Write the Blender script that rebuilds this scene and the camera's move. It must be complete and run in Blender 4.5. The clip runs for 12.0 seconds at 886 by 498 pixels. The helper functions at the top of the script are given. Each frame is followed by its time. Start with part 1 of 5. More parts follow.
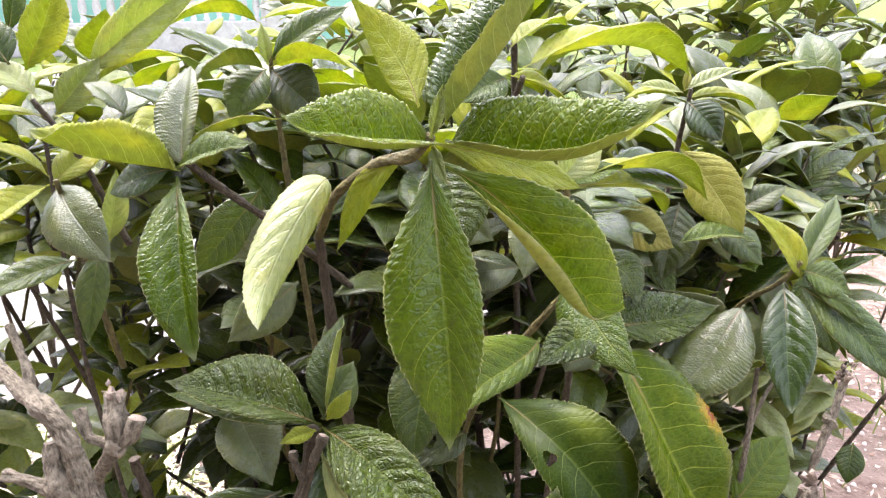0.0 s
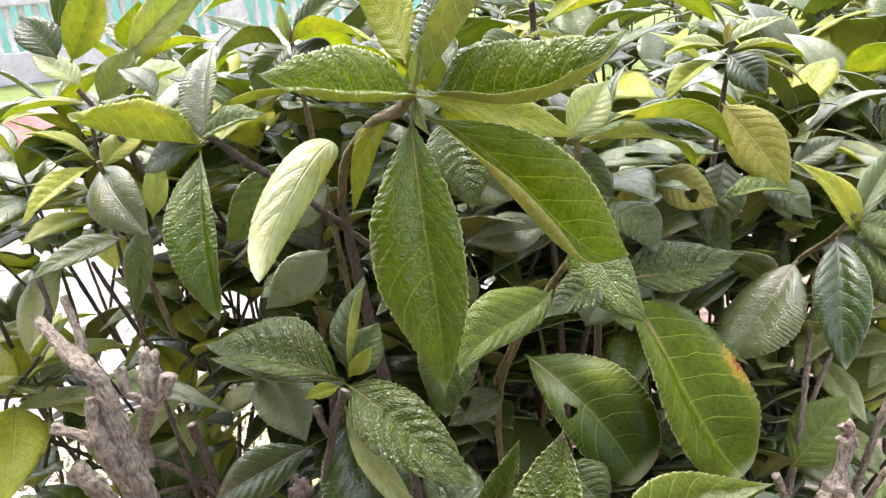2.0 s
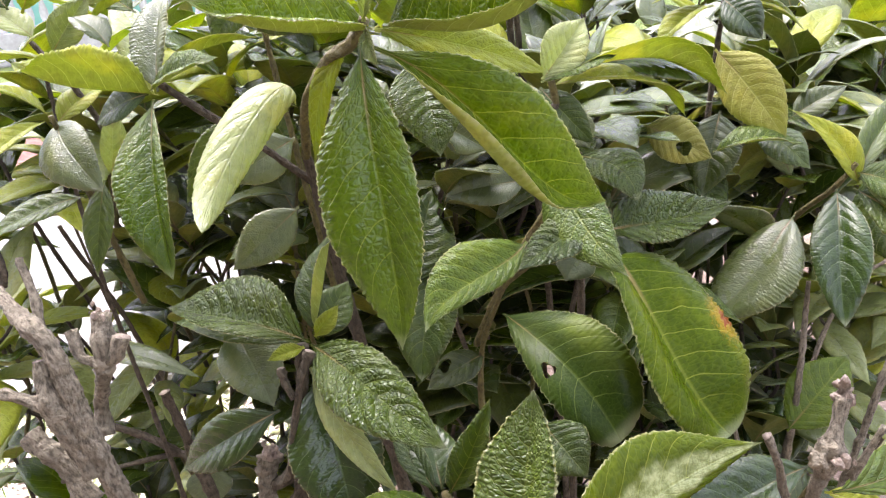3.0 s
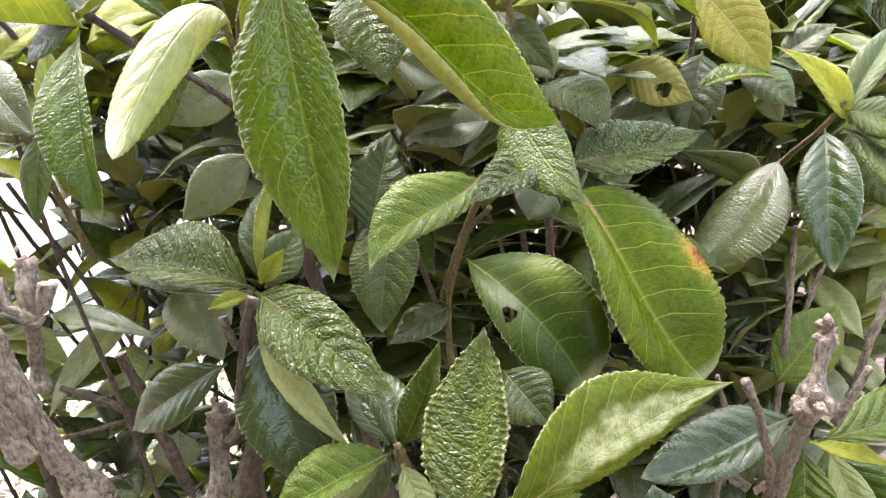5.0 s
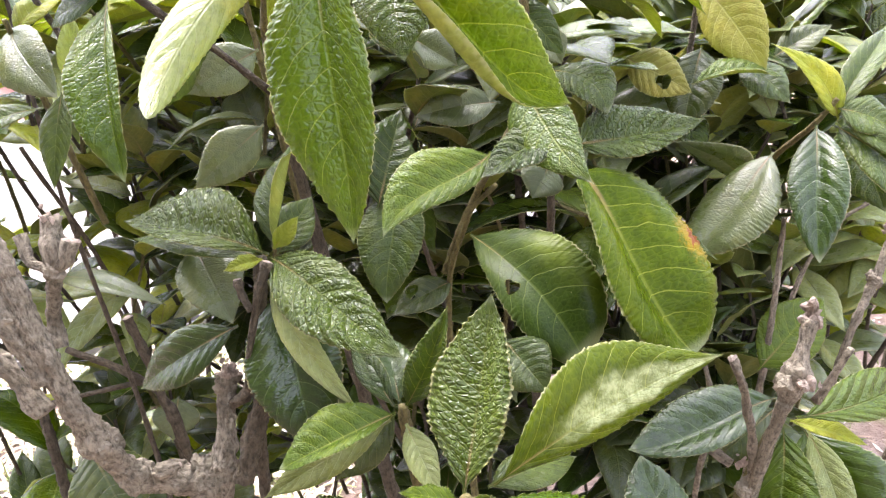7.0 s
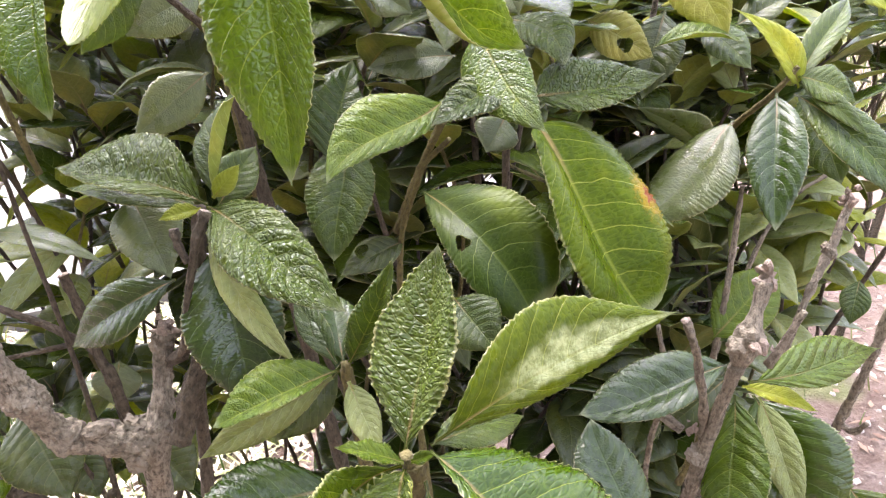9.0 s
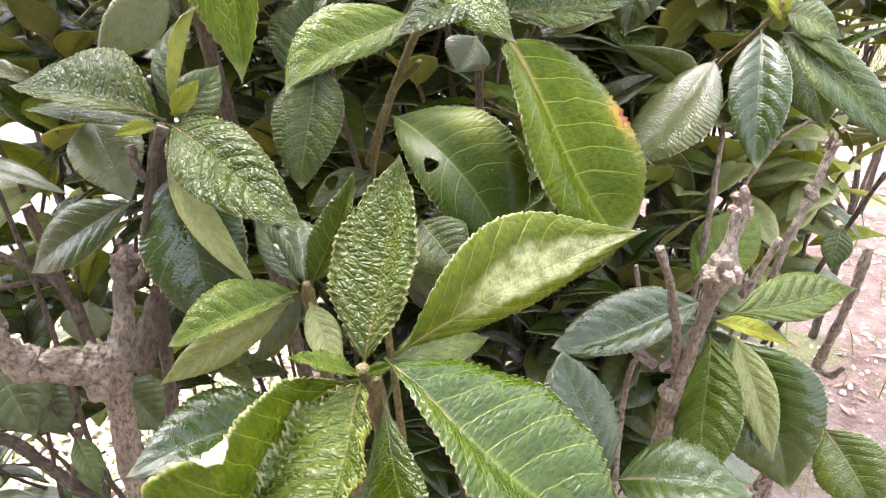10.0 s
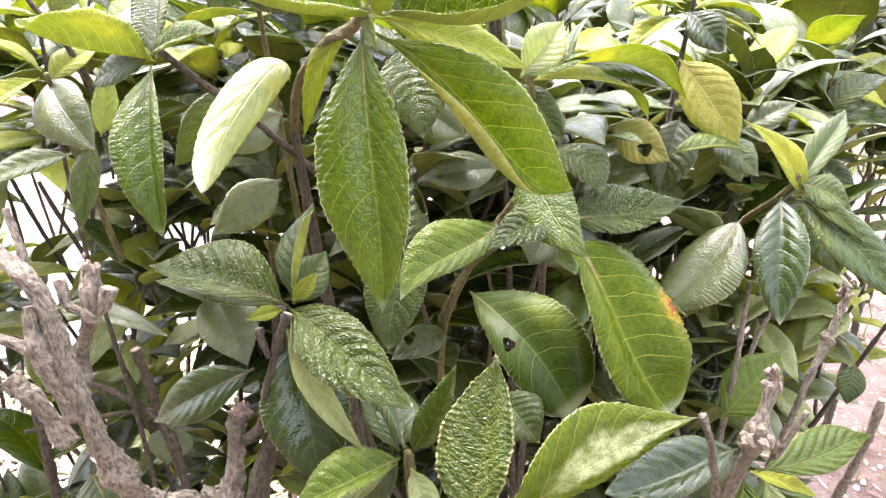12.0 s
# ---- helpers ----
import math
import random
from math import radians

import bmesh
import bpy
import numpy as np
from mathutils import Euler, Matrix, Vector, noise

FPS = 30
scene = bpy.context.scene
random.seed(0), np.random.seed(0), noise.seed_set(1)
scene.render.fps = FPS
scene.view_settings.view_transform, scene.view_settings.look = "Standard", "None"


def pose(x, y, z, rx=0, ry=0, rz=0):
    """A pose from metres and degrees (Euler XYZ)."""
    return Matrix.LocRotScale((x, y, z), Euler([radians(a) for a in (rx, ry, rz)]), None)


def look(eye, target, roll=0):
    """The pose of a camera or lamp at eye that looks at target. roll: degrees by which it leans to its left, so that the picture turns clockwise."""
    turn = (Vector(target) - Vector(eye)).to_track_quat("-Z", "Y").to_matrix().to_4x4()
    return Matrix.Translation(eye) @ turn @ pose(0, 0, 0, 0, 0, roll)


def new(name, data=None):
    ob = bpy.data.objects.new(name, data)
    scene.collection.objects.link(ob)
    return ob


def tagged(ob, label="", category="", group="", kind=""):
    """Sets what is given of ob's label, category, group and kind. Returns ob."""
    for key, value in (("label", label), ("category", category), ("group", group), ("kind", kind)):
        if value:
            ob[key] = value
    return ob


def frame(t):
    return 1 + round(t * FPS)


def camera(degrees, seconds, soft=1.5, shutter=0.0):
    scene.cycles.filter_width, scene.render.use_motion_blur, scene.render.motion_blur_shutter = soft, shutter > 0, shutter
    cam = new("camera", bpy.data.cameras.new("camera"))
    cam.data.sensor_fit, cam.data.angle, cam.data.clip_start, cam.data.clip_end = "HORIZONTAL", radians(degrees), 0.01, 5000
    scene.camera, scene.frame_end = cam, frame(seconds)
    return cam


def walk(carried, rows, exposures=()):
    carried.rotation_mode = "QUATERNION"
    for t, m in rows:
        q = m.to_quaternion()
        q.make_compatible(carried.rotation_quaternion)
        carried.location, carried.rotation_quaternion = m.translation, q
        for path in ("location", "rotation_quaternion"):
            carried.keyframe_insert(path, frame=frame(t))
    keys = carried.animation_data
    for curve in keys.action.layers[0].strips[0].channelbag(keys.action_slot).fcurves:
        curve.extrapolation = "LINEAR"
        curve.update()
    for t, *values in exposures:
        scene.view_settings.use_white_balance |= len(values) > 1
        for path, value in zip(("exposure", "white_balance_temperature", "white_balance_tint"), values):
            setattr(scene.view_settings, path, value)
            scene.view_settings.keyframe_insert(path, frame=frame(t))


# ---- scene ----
cam = camera(58.8, 12.0, 1.22)
PATH = [
    (0, (0.006, -0.007, 1.014), (0.006, 1.89, 0.379), 0.2),
    (0.5, (0.008, -0.012, 1.002), (-0.021, 1.878, 0.348), 0.4),
    (1, (0.025, -0.014, 1.003), (-0.039, 1.879, 0.361), -1.2),
    (1.5, (0.044, -0.025, 1.013), (-0.098, 1.873, 0.4), -3.1),
    (2, (0.051, -0.019, 0.998), (-0.194, 1.858, 0.353), -4.6),
    (2.5, (0.058, -0.007, 0.984), (-0.213, 1.855, 0.305), -5.1),
    (3, (0.068, 0.002, 0.977), (-0.203, 1.855, 0.275), -5.7),
    (3.2, (0.072, 0.0, 0.977), (-0.202, 1.856, 0.283), -5.7),
    (4.8, (0.084, 0.017, 0.947), (-0.199, 1.856, 0.214), -6.4),
    (5, (0.088, 0.022, 0.945), (-0.197, 1.857, 0.202), -6.9),
    (5.5, (0.102, 0.009, 0.939), (-0.167, 1.843, 0.187), -6.1),
    (6, (0.114, 0.004, 0.946), (-0.146, 1.843, 0.204), -6.7),
    (6.5, (0.089, 0.002, 0.946), (-0.168, 1.837, 0.194), -5.1),
    (6.7, (0.081, 0.002, 0.943), (-0.172, 1.831, 0.174), -4.5),
    (8.3, (0.078, -0.003, 0.95), (-0.171, 1.841, 0.216), -4.2),
    (8.5, (0.079, -0.004, 0.947), (-0.143, 1.839, 0.201), -3.3),
    (9, (0.085, 0.011, 0.925), (-0.076, 1.831, 0.112), -2.2),
    (9.5, (0.099, 0.013, 0.896), (-0.042, 1.804, 0.016), -1.7),
    (10, (0.096, 0.012, 0.899), (-0.045, 1.803, 0.021), -1.4),
    (10.5, (0.081, 0.009, 0.909), (-0.091, 1.807, 0.052), -1.5),
    (11, (0.072, 0.009, 0.909), (-0.109, 1.808, 0.055), -1.4),
    (11.5, (0.066, -0.005, 0.937), (-0.08, 1.814, 0.119), -0.1),
    (12, (0.06, -0.028, 0.982), (-0.094, 1.826, 0.248), -0.7),
]
walk(cam, [(t, look(eye, target, roll)) for t, eye, target, roll in PATH], [(t, e, 6400, tint) for t, e, tint in ((0.0, 1.5, 20), (1.5, 1.45, 20), (2.6, 1.43, 20), (5.0, 1.77, 20), (6.5, 1.86, 20), (9.0, 1.84, 22), (10.5, 2.05, 24), (12.0, 2.05, 24))])

# ---- daylight: bright hazy sky, high soft sun ----
SUN_EL, SUN_AZ = 60.0, -40.0          # azimuth from +y towards +x
world = bpy.data.worlds.new("sky")
scene.world = world
world.use_nodes = True
wn = world.node_tree.nodes
sky = wn.new("ShaderNodeTexSky")
sky.sky_type, sky.sun_disc = "NISHITA", False
sky.sun_elevation, sky.sun_rotation = radians(SUN_EL), radians(SUN_AZ)
sky.dust_density, sky.air_density = 3.0, 1.0
wash = wn.new("ShaderNodeHueSaturation")
wash.inputs["Saturation"].default_value = 0.38
world.node_tree.links.new(sky.outputs[0], wash.inputs["Color"])
# hazy overcast: the sky brightens smoothly towards the zenith
where = wn.new("ShaderNodeTexCoord")
split = wn.new("ShaderNodeSeparateXYZ")
world.node_tree.links.new(where.outputs["Generated"], split.inputs[0])
rise = wn.new("ShaderNodeMapRange")
for key, value in (("From Min", 0.0), ("From Max", 1.0), ("To Min", 1.7), ("To Max", 3.4)):
    rise.inputs[key].default_value = value
world.node_tree.links.new(split.outputs["Z"], rise.inputs["Value"])
veil = wn.new("ShaderNodeVectorMath")
veil.operation = "SCALE"
world.node_tree.links.new(wash.outputs[0], veil.inputs[0])
world.node_tree.links.new(rise.outputs[0], veil.inputs["Scale"])
world.node_tree.links.new(veil.outputs[0], wn["Background"].inputs["Color"])
wn["Background"].inputs["Strength"].default_value = 0.15
sun = new("sun", bpy.data.lights.new("sun", "SUN"))
sun.data.energy, sun.data.angle, sun.data.color = 1.1, radians(40), (1.0, 0.96, 0.9)
sx, sy = math.sin(radians(SUN_AZ)) * math.cos(radians(SUN_EL)), math.cos(radians(SUN_AZ)) * math.cos(radians(SUN_EL))
sun.matrix_world = look((4 * sx, 4 * sy, 4 * math.sin(radians(SUN_EL))), (0, 0, 0))


# ---- materials ----
def node_tree(name):
    m = bpy.data.materials.new(name)
    m.use_nodes = True
    m.node_tree.nodes.clear()
    return m, m.node_tree.nodes, m.node_tree.links


class Nodes:
    """Small wrapper that makes and links shader nodes."""

    def __init__(self, name):
        self.mat, self.n, self.l = node_tree(name)
        self.out = self.n.new("ShaderNodeOutputMaterial")

    def put(self, socket, value):
        if hasattr(value, "is_output"):
            self.l.new(value, socket)
        else:
            socket.default_value = value

    def math(self, op, a, b=0.0, clamp=False):
        x = self.n.new("ShaderNodeMath")
        x.operation, x.use_clamp = op, clamp
        self.put(x.inputs[0], a), self.put(x.inputs[1], b)
        return x.outputs[0]

    def range(self, value, a, b, c=0.0, d=1.0, smooth=True):
        x = self.n.new("ShaderNodeMapRange")
        x.interpolation_type = "SMOOTHSTEP" if smooth else "LINEAR"
        self.put(x.inputs["Value"], value)
        for k, v in zip(("From Min", "From Max", "To Min", "To Max"), (a, b, c, d)):
            self.put(x.inputs[k], v)
        return x.outputs[0]

    def mix(self, fac, a, b, blend="MIX"):
        x = self.n.new("ShaderNodeMix")
        x.data_type, x.blend_type = "RGBA", blend
        self.put(x.inputs[0], fac)
        self.put(x.inputs[6], a if hasattr(a, "is_output") else (*a, 1))
        self.put(x.inputs[7], b if hasattr(b, "is_output") else (*b, 1))
        return x.outputs[2]

    def coords(self, kind="Object"):
        return self.n.new("ShaderNodeTexCoord").outputs[kind]

    def noise(self, vector, scale, detail=3.0, rough=0.55):
        x = self.n.new("ShaderNodeTexNoise")
        self.put(x.inputs["Vector"], vector)
        x.inputs["Scale"].default_value, x.inputs["Detail"].default_value, x.inputs["Roughness"].default_value = scale, detail, rough
        return x.outputs["Fac"]

    def cells(self, vector, scale, feature="DISTANCE_TO_EDGE"):
        x = self.n.new("ShaderNodeTexVoronoi")
        x.feature = feature
        self.put(x.inputs["Vector"], vector)
        x.inputs["Scale"].default_value = scale
        return x.outputs["Distance"]

    def bump(self, height, distance, strength=1.0):
        x = self.n.new("ShaderNodeBump")
        self.put(x.inputs["Height"], height)
        x.inputs["Distance"].default_value, x.inputs["Strength"].default_value = distance, strength
        return x.outputs[0]

    def principled(self, color, rough, normal=None, spec=0.5, wax=0.0):
        x = self.n.new("ShaderNodeBsdfPrincipled")
        self.put(x.inputs["Base Color"], color if hasattr(color, "is_output") else (*color, 1))
        self.put(x.inputs["Roughness"], rough)
        self.put(x.inputs["Specular IOR Level"], spec)
        x.inputs["Coat Weight"].default_value, x.inputs["Coat Roughness"].default_value = wax, 0.11
        if normal is not None:
            self.l.new(normal, x.inputs["Normal"])
            self.l.new(normal, x.inputs["Coat Normal"])
        return x.outputs[0]

    def random(self):
        return self.n.new("ShaderNodeObjectInfo").outputs["Random"]

    def finish(self, shader):
        self.l.new(shader, self.out.inputs["Surface"])
        return self.mat


def leaf_material(name, low, high, vein, rough, glow, through_light, relief=1.0, under=False, pits=0.24, veins=9.0, rim=0.75, spot="", ridge=0.28, rim_from=0.962, folds=1.0):
    """A serrated leaf: low and high green, veins by the leaf's own length and breadth, quilted relief between them."""
    low, high = [(c[0] * 1.04, c[1], c[2] * 0.8) for c in (low, high)]
    k = Nodes(name)
    uv = k.n.new("ShaderNodeSeparateXYZ")
    k.l.new(k.coords("UV"), uv.inputs[0])
    along = uv.outputs["Y"]
    side = k.math("SUBTRACT", uv.outputs["X"], 0.5)
    across = k.math("MULTIPLY", k.math("ABSOLUTE", side), 2.0)
    place = k.coords()
    wobble = k.math("MULTIPLY", k.math("SUBTRACT", k.noise(place, 70.0, 2.0), 0.5), 0.05)
    lift = k.math("ADD", k.math("MULTIPLY", across, 0.10), k.math("MULTIPLY", k.math("POWER", across, 2.0), 0.12))
    phase = k.math("MULTIPLY", k.math("ADD", k.math("SUBTRACT", along, lift), wobble), veins)
    gap = k.math("PINGPONG", phase, 0.5)
    line = k.math("MULTIPLY", k.range(gap, 0.006, 0.036, 1.0, 0.0), k.math("MULTIPLY", k.range(across, 0.75, 1.0, 1.0, 0.25), k.range(along, 0.72, 0.93, 1.0, 0.15)))
    rib = k.range(across, 0.012, 0.05, 1.0, 0.0)
    spread = k.n.new("ShaderNodeCombineXYZ")
    k.put(spread.inputs[0], k.math("MULTIPLY", side, 15.0))
    k.put(spread.inputs[1], k.math("MULTIPLY", k.math("SUBTRACT", along, k.math("MULTIPLY", lift, 0.2)), 46.0))
    k.put(spread.inputs[2], k.math("MULTIPLY", k.random(), 40.0))
    web = k.cells(spread.outputs[0], 0.95 * folds)
    mesh_lines = k.range(web, 0.0, 0.10, 1.0, 0.0)
    tone = k.math("ADD", k.math("MULTIPLY", k.noise(place, 26.0, 3.0), 0.75), k.math("MULTIPLY", k.random(), 0.5))
    color = k.mix(k.range(tone, 0.3, 0.9), [c * 0.9 for c in low], high)
    color = k.mix(k.range(k.noise(place, 34.0, 2.0), 0.52, 0.74, 0.0, 0.55), color, (high[0] * 1.35, high[1] * 1.12, high[2] * 0.8))
    color = k.mix(k.range(k.noise(place, 420.0, 2.0), 0.35, 0.7, 0.0, 0.22), color, high)
    color = k.mix(k.math("MULTIPLY", mesh_lines, 0.10), color, vein)
    # shade of the small dimples painted in as darker specks
    color = k.mix(k.range(k.noise(place, 260.0, 2.0), 0.45, 0.68, 0.0, 0.3), color, [c * 0.55 for c in low])
    color = k.mix(k.math("MULTIPLY", line, 0.7), color, vein)
    color = k.mix(k.math("MULTIPLY", rib, 0.3), color, vein)
    stalk = k.math("MULTIPLY", k.range(k.math("MULTIPLY", across, k.range(along, 0.0, 0.35, 0.5, 1.6)), 0.03, 0.09, 1.0, 0.0), k.range(along, 0.05, 0.42, 0.75, 0.0))
    color = k.mix(stalk, color, (0.27, 0.19, 0.09))
    color = k.mix(k.math("MULTIPLY", k.range(across, rim_from, min(1.0, rim_from + 0.04), 0.0, rim), k.range(k.noise(place, 330.0, 2.0), 0.36, 0.58, 0.25, 1.0)), color, (0.44, 0.42, 0.23))
    color = k.mix(k.range(along, 0.93, 0.99, 0.0, 0.55), color, (0.30, 0.33, 0.20))
    fleck = k.range(k.noise(place, 900.0, 1.0), 0.76, 0.8, 0.0, 0.35)
    color = k.mix(fleck, color, (0.30, 0.30, 0.16))
    if spot == "burn":
        d = k.n.new("ShaderNodeVectorMath")
        d.operation = "DISTANCE"
        k.l.new(k.coords("UV"), d.inputs[0])
        d.inputs[1].default_value = (0.04, 0.55, 0.0)
        heat = k.math("ADD", d.outputs["Value"], k.math("MULTIPLY", k.math("SUBTRACT", k.noise(place, 420.0, 4.0, 0.7), 0.5), 0.24))
        color = k.mix(k.range(heat, 0.05, 0.15, 0.75, 0.0), color, (0.34, 0.22, 0.012))
        color = k.mix(k.range(heat, 0.03, 0.06, 0.95, 0.0), color, (0.20, 0.045, 0.010))
    if spot == "patch":
        d = k.n.new("ShaderNodeVectorMath")
        d.operation = "DISTANCE"
        k.l.new(k.coords("UV"), d.inputs[0])
        d.inputs[1].default_value = (0.13, 0.52, 0.0)
        heat = k.math("ADD", d.outputs["Value"], k.math("MULTIPLY", k.math("SUBTRACT", k.noise(place, 70.0, 3.0), 0.5), 0.3))
        color = k.mix(k.range(heat, 0.0, 0.22, 0.38, 0.0), color, (0.20, 0.26, 0.02))
    # glossy sky reflection along the midrib, painted as whitish blotches
    if spot == "gloss_blotch":
        band = k.math("MULTIPLY", k.range(k.math("ADD", across, k.math("MULTIPLY", k.math("SUBTRACT", k.noise(place, 70.0, 3.0), 0.5), 0.8)), 0.22, 0.55, 1.0, 0.0), k.math("MULTIPLY", k.range(along, 0.22, 0.45), k.range(along, 0.85, 1.0, 1.0, 0.6)))
        blot = k.math("MULTIPLY", band, k.range(k.noise(place, 130.0, 5.0, 0.75), 0.36, 0.60, 0.35, 1.0))
        color = k.mix(k.math("MULTIPLY", blot, 0.8), color, (0.54, 0.58, 0.31))
    if spot == "tip":
        heat = k.math("ADD", k.math("MULTIPLY", k.math("ABSOLUTE", k.math("SUBTRACT", along, 0.75)), 0.8), k.math("ADD", k.range(uv.outputs["X"], 0.86, 1.0, 0.11, 0.0), k.math("MULTIPLY", k.math("SUBTRACT", k.noise(place, 200.0, 3.0), 0.5), 0.04)))
        color = k.mix(k.range(heat, 0.042, 0.055, 0.95, 0.0), color, (0.74, 0.74, 0.64))
    pillow = k.math("POWER", k.math("MULTIPLY", gap, 2.0), 0.6)
    wrinkle = k.noise(spread.outputs[0], folds, 2.0, 0.5)
    field = k.range(web, 0.0, 0.26)
    wrinkle = k.math("ADD", k.math("MULTIPLY", wrinkle, 0.7), k.math("MULTIPLY", field, 0.3))
    dent = k.n.new("ShaderNodeCombineXYZ")
    k.put(dent.inputs[0], k.math("MULTIPLY", side, 9.0))
    k.put(dent.inputs[1], k.math("MULTIPLY", along, 13.0))
    k.put(dent.inputs[2], k.math("MULTIPLY", k.random(), 90.0))
    height = k.math("ADD", k.math("MULTIPLY", k.math("MULTIPLY", pillow, k.range(along, 0.70, 0.95, 1.0, 0.1)), ridge), k.math("MULTIPLY", wrinkle, pits * 2.0))
    height = k.math("SUBTRACT", height, k.math("MULTIPLY", k.math("ADD", rib, k.math("MULTIPLY", line, 0.5)), 0.35))
    height = k.math("ADD", height, k.math("MULTIPLY", k.noise(dent.outputs[0], 1.0, 2.0), 0.4))
    height = k.math("ADD", height, k.math("MULTIPLY", k.noise(place, 520.0, 2.0), 0.07))
    normal = k.bump(height, 0.0013 * relief * (-0.6 if under else 1.0), 0.8)
    shine = k.math("ADD", k.range(k.noise(place, 55.0, 3.0), 0.3, 0.7, rough - 0.06, rough + 0.08), k.math("MULTIPLY", fleck, 0.3))
    skin = k.principled(color, shine, normal, glow * 0.5, 0.14 * glow)
    veil = k.n.new("ShaderNodeBsdfTranslucent")
    k.l.new(k.mix(1.0, color, (1.7, 1.8, 0.45), "MULTIPLY"), veil.inputs["Color"])
    k.l.new(normal, veil.inputs["Normal"])
    both = k.n.new("ShaderNodeMixShader")
    both.inputs[0].default_value = through_light
    k.l.new(skin, both.inputs[1]), k.l.new(veil.outputs[0], both.inputs[2])
    return k.finish(both.outputs[0])


# name: (upper side, under side)
UNDER = leaf_material("leaf_underside", (0.225, 0.275, 0.060), (0.320, 0.370, 0.105), (0.42, 0.45, 0.18), 0.50, 0.35, 0.42, 0.8, True)
UNDER_DULL = leaf_material("leaf_underside_dull", (0.116, 0.150, 0.051), (0.174, 0.200, 0.076), (0.255, 0.260, 0.111), 0.55, 0.3, 0.3, 0.7, True)
LEAF = {
    "fresh": (leaf_material("leaf_fresh_green", (0.030, 0.066, 0.004), (0.070, 0.116, 0.006), (0.25, 0.29, 0.05), 0.2, 0.7, 0.30, 0.85, pits=0.5, ridge=0.35), UNDER),
    "mid": (leaf_material("leaf_green", (0.032, 0.066, 0.009), (0.070, 0.110, 0.013), (0.19, 0.24, 0.06), 0.21, 0.85, 0.32, 0.8, pits=0.35), UNDER),
    "dark": (leaf_material("leaf_dark_green", (0.020, 0.046, 0.006), (0.042, 0.078, 0.009), (0.09, 0.14, 0.04), 0.19, 1.1, 0.26, 0.6), UNDER_DULL),
    "rough": (leaf_material("leaf_wrinkled_green", (0.028, 0.056, 0.005), (0.060, 0.096, 0.008), (0.17, 0.21, 0.05), 0.25, 0.9, 0.28, 1.45, False, 0.6, 11.0, ridge=0.9, folds=0.9), UNDER),
    # yellow and pale greens also stand in for light on or through leaves
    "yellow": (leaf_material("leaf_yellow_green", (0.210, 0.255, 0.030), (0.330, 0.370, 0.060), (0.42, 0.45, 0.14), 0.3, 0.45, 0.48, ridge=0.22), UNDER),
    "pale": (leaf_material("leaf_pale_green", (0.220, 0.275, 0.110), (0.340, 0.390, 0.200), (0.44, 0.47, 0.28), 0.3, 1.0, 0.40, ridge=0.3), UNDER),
    "dull": (leaf_material("leaf_dull_green", (0.042, 0.070, 0.020), (0.078, 0.106, 0.030), (0.155, 0.17, 0.06), 0.27, 1.1, 0.42, 0.7, ridge=0.25), UNDER_DULL),
    "old": (leaf_material("leaf_ageing_yellow", (0.240, 0.245, 0.070), (0.350, 0.345, 0.120), (0.40, 0.38, 0.17), 0.5, 0.35, 0.40, 0.8), UNDER),
    "lush": (leaf_material("leaf_lush_green", (0.038, 0.080, 0.005), (0.085, 0.138, 0.008), (0.27, 0.31, 0.05), 0.2, 0.5, 0.34, 0.8, pits=0.4, ridge=0.35), UNDER),
    "burn": (leaf_material("leaf_scorched_rim", (0.036, 0.072, 0.001), (0.086, 0.130, 0.001), (0.24, 0.28, 0.04), 0.26, 0.2, 0.32, 0.55, spot="burn", pits=0.32, ridge=0.2), UNDER),
    "patch": (leaf_material("leaf_yellow_patch", (0.020, 0.046, 0.003), (0.042, 0.074, 0.005), (0.12, 0.16, 0.03), 0.42, 0.4, 0.2, 0.5, spot="patch", ridge=0.12, pits=0.15), UNDER),
    # leaf with its glossy reflection painted into the colour
    "gloss_blotch": (leaf_material("leaf_painted_gloss_blotches", (0.054, 0.088, 0.001), (0.108, 0.142, 0.001), (0.26, 0.29, 0.04), 0.25, 0.28, 0.28, 0.9, spot="gloss_blotch", ridge=0.35), UNDER),
    "frill": (leaf_material("leaf_frilled_yellow_rim", (0.034, 0.066, 0.007), (0.072, 0.112, 0.011), (0.22, 0.25, 0.07), 0.28, 0.8, 0.34, 1.4, False, 0.65, 10.0, rim=0.85, ridge=0.9, rim_from=0.92, folds=0.85), UNDER),
    "quilt": (leaf_material("leaf_quilted_green", (0.034, 0.072, 0.009), (0.070, 0.116, 0.013), (0.20, 0.25, 0.06), 0.2, 0.6, 0.34, 1.5, False, 0.3, 9.0, ridge=0.9), UNDER),
    # brighter green that paints in the backlit glow of the top leaves
    "sunny": (leaf_material("leaf_painted_backlight", (0.060, 0.108, 0.004), (0.120, 0.175, 0.005), (0.34, 0.38, 0.06), 0.2, 0.8, 0.42, 1.0, pits=0.55, ridge=0.4), UNDER),
    # sky reflection partly painted in: base colour lifted towards grey, besides the gloss
    "sheen": (leaf_material("leaf_painted_sheen_grey", (0.084, 0.122, 0.048), (0.134, 0.174, 0.070), (0.19, 0.215, 0.10), 0.30, 1.7, 0.32, 0.65, ridge=0.12, pits=0.3), UNDER_DULL),
    "deep": (leaf_material("leaf_deep_green", (0.028, 0.066, 0.001), (0.066, 0.114, 0.001), (0.18, 0.23, 0.03), 0.15, 0.75, 0.3, 0.6, pits=0.5, ridge=0.3), UNDER),
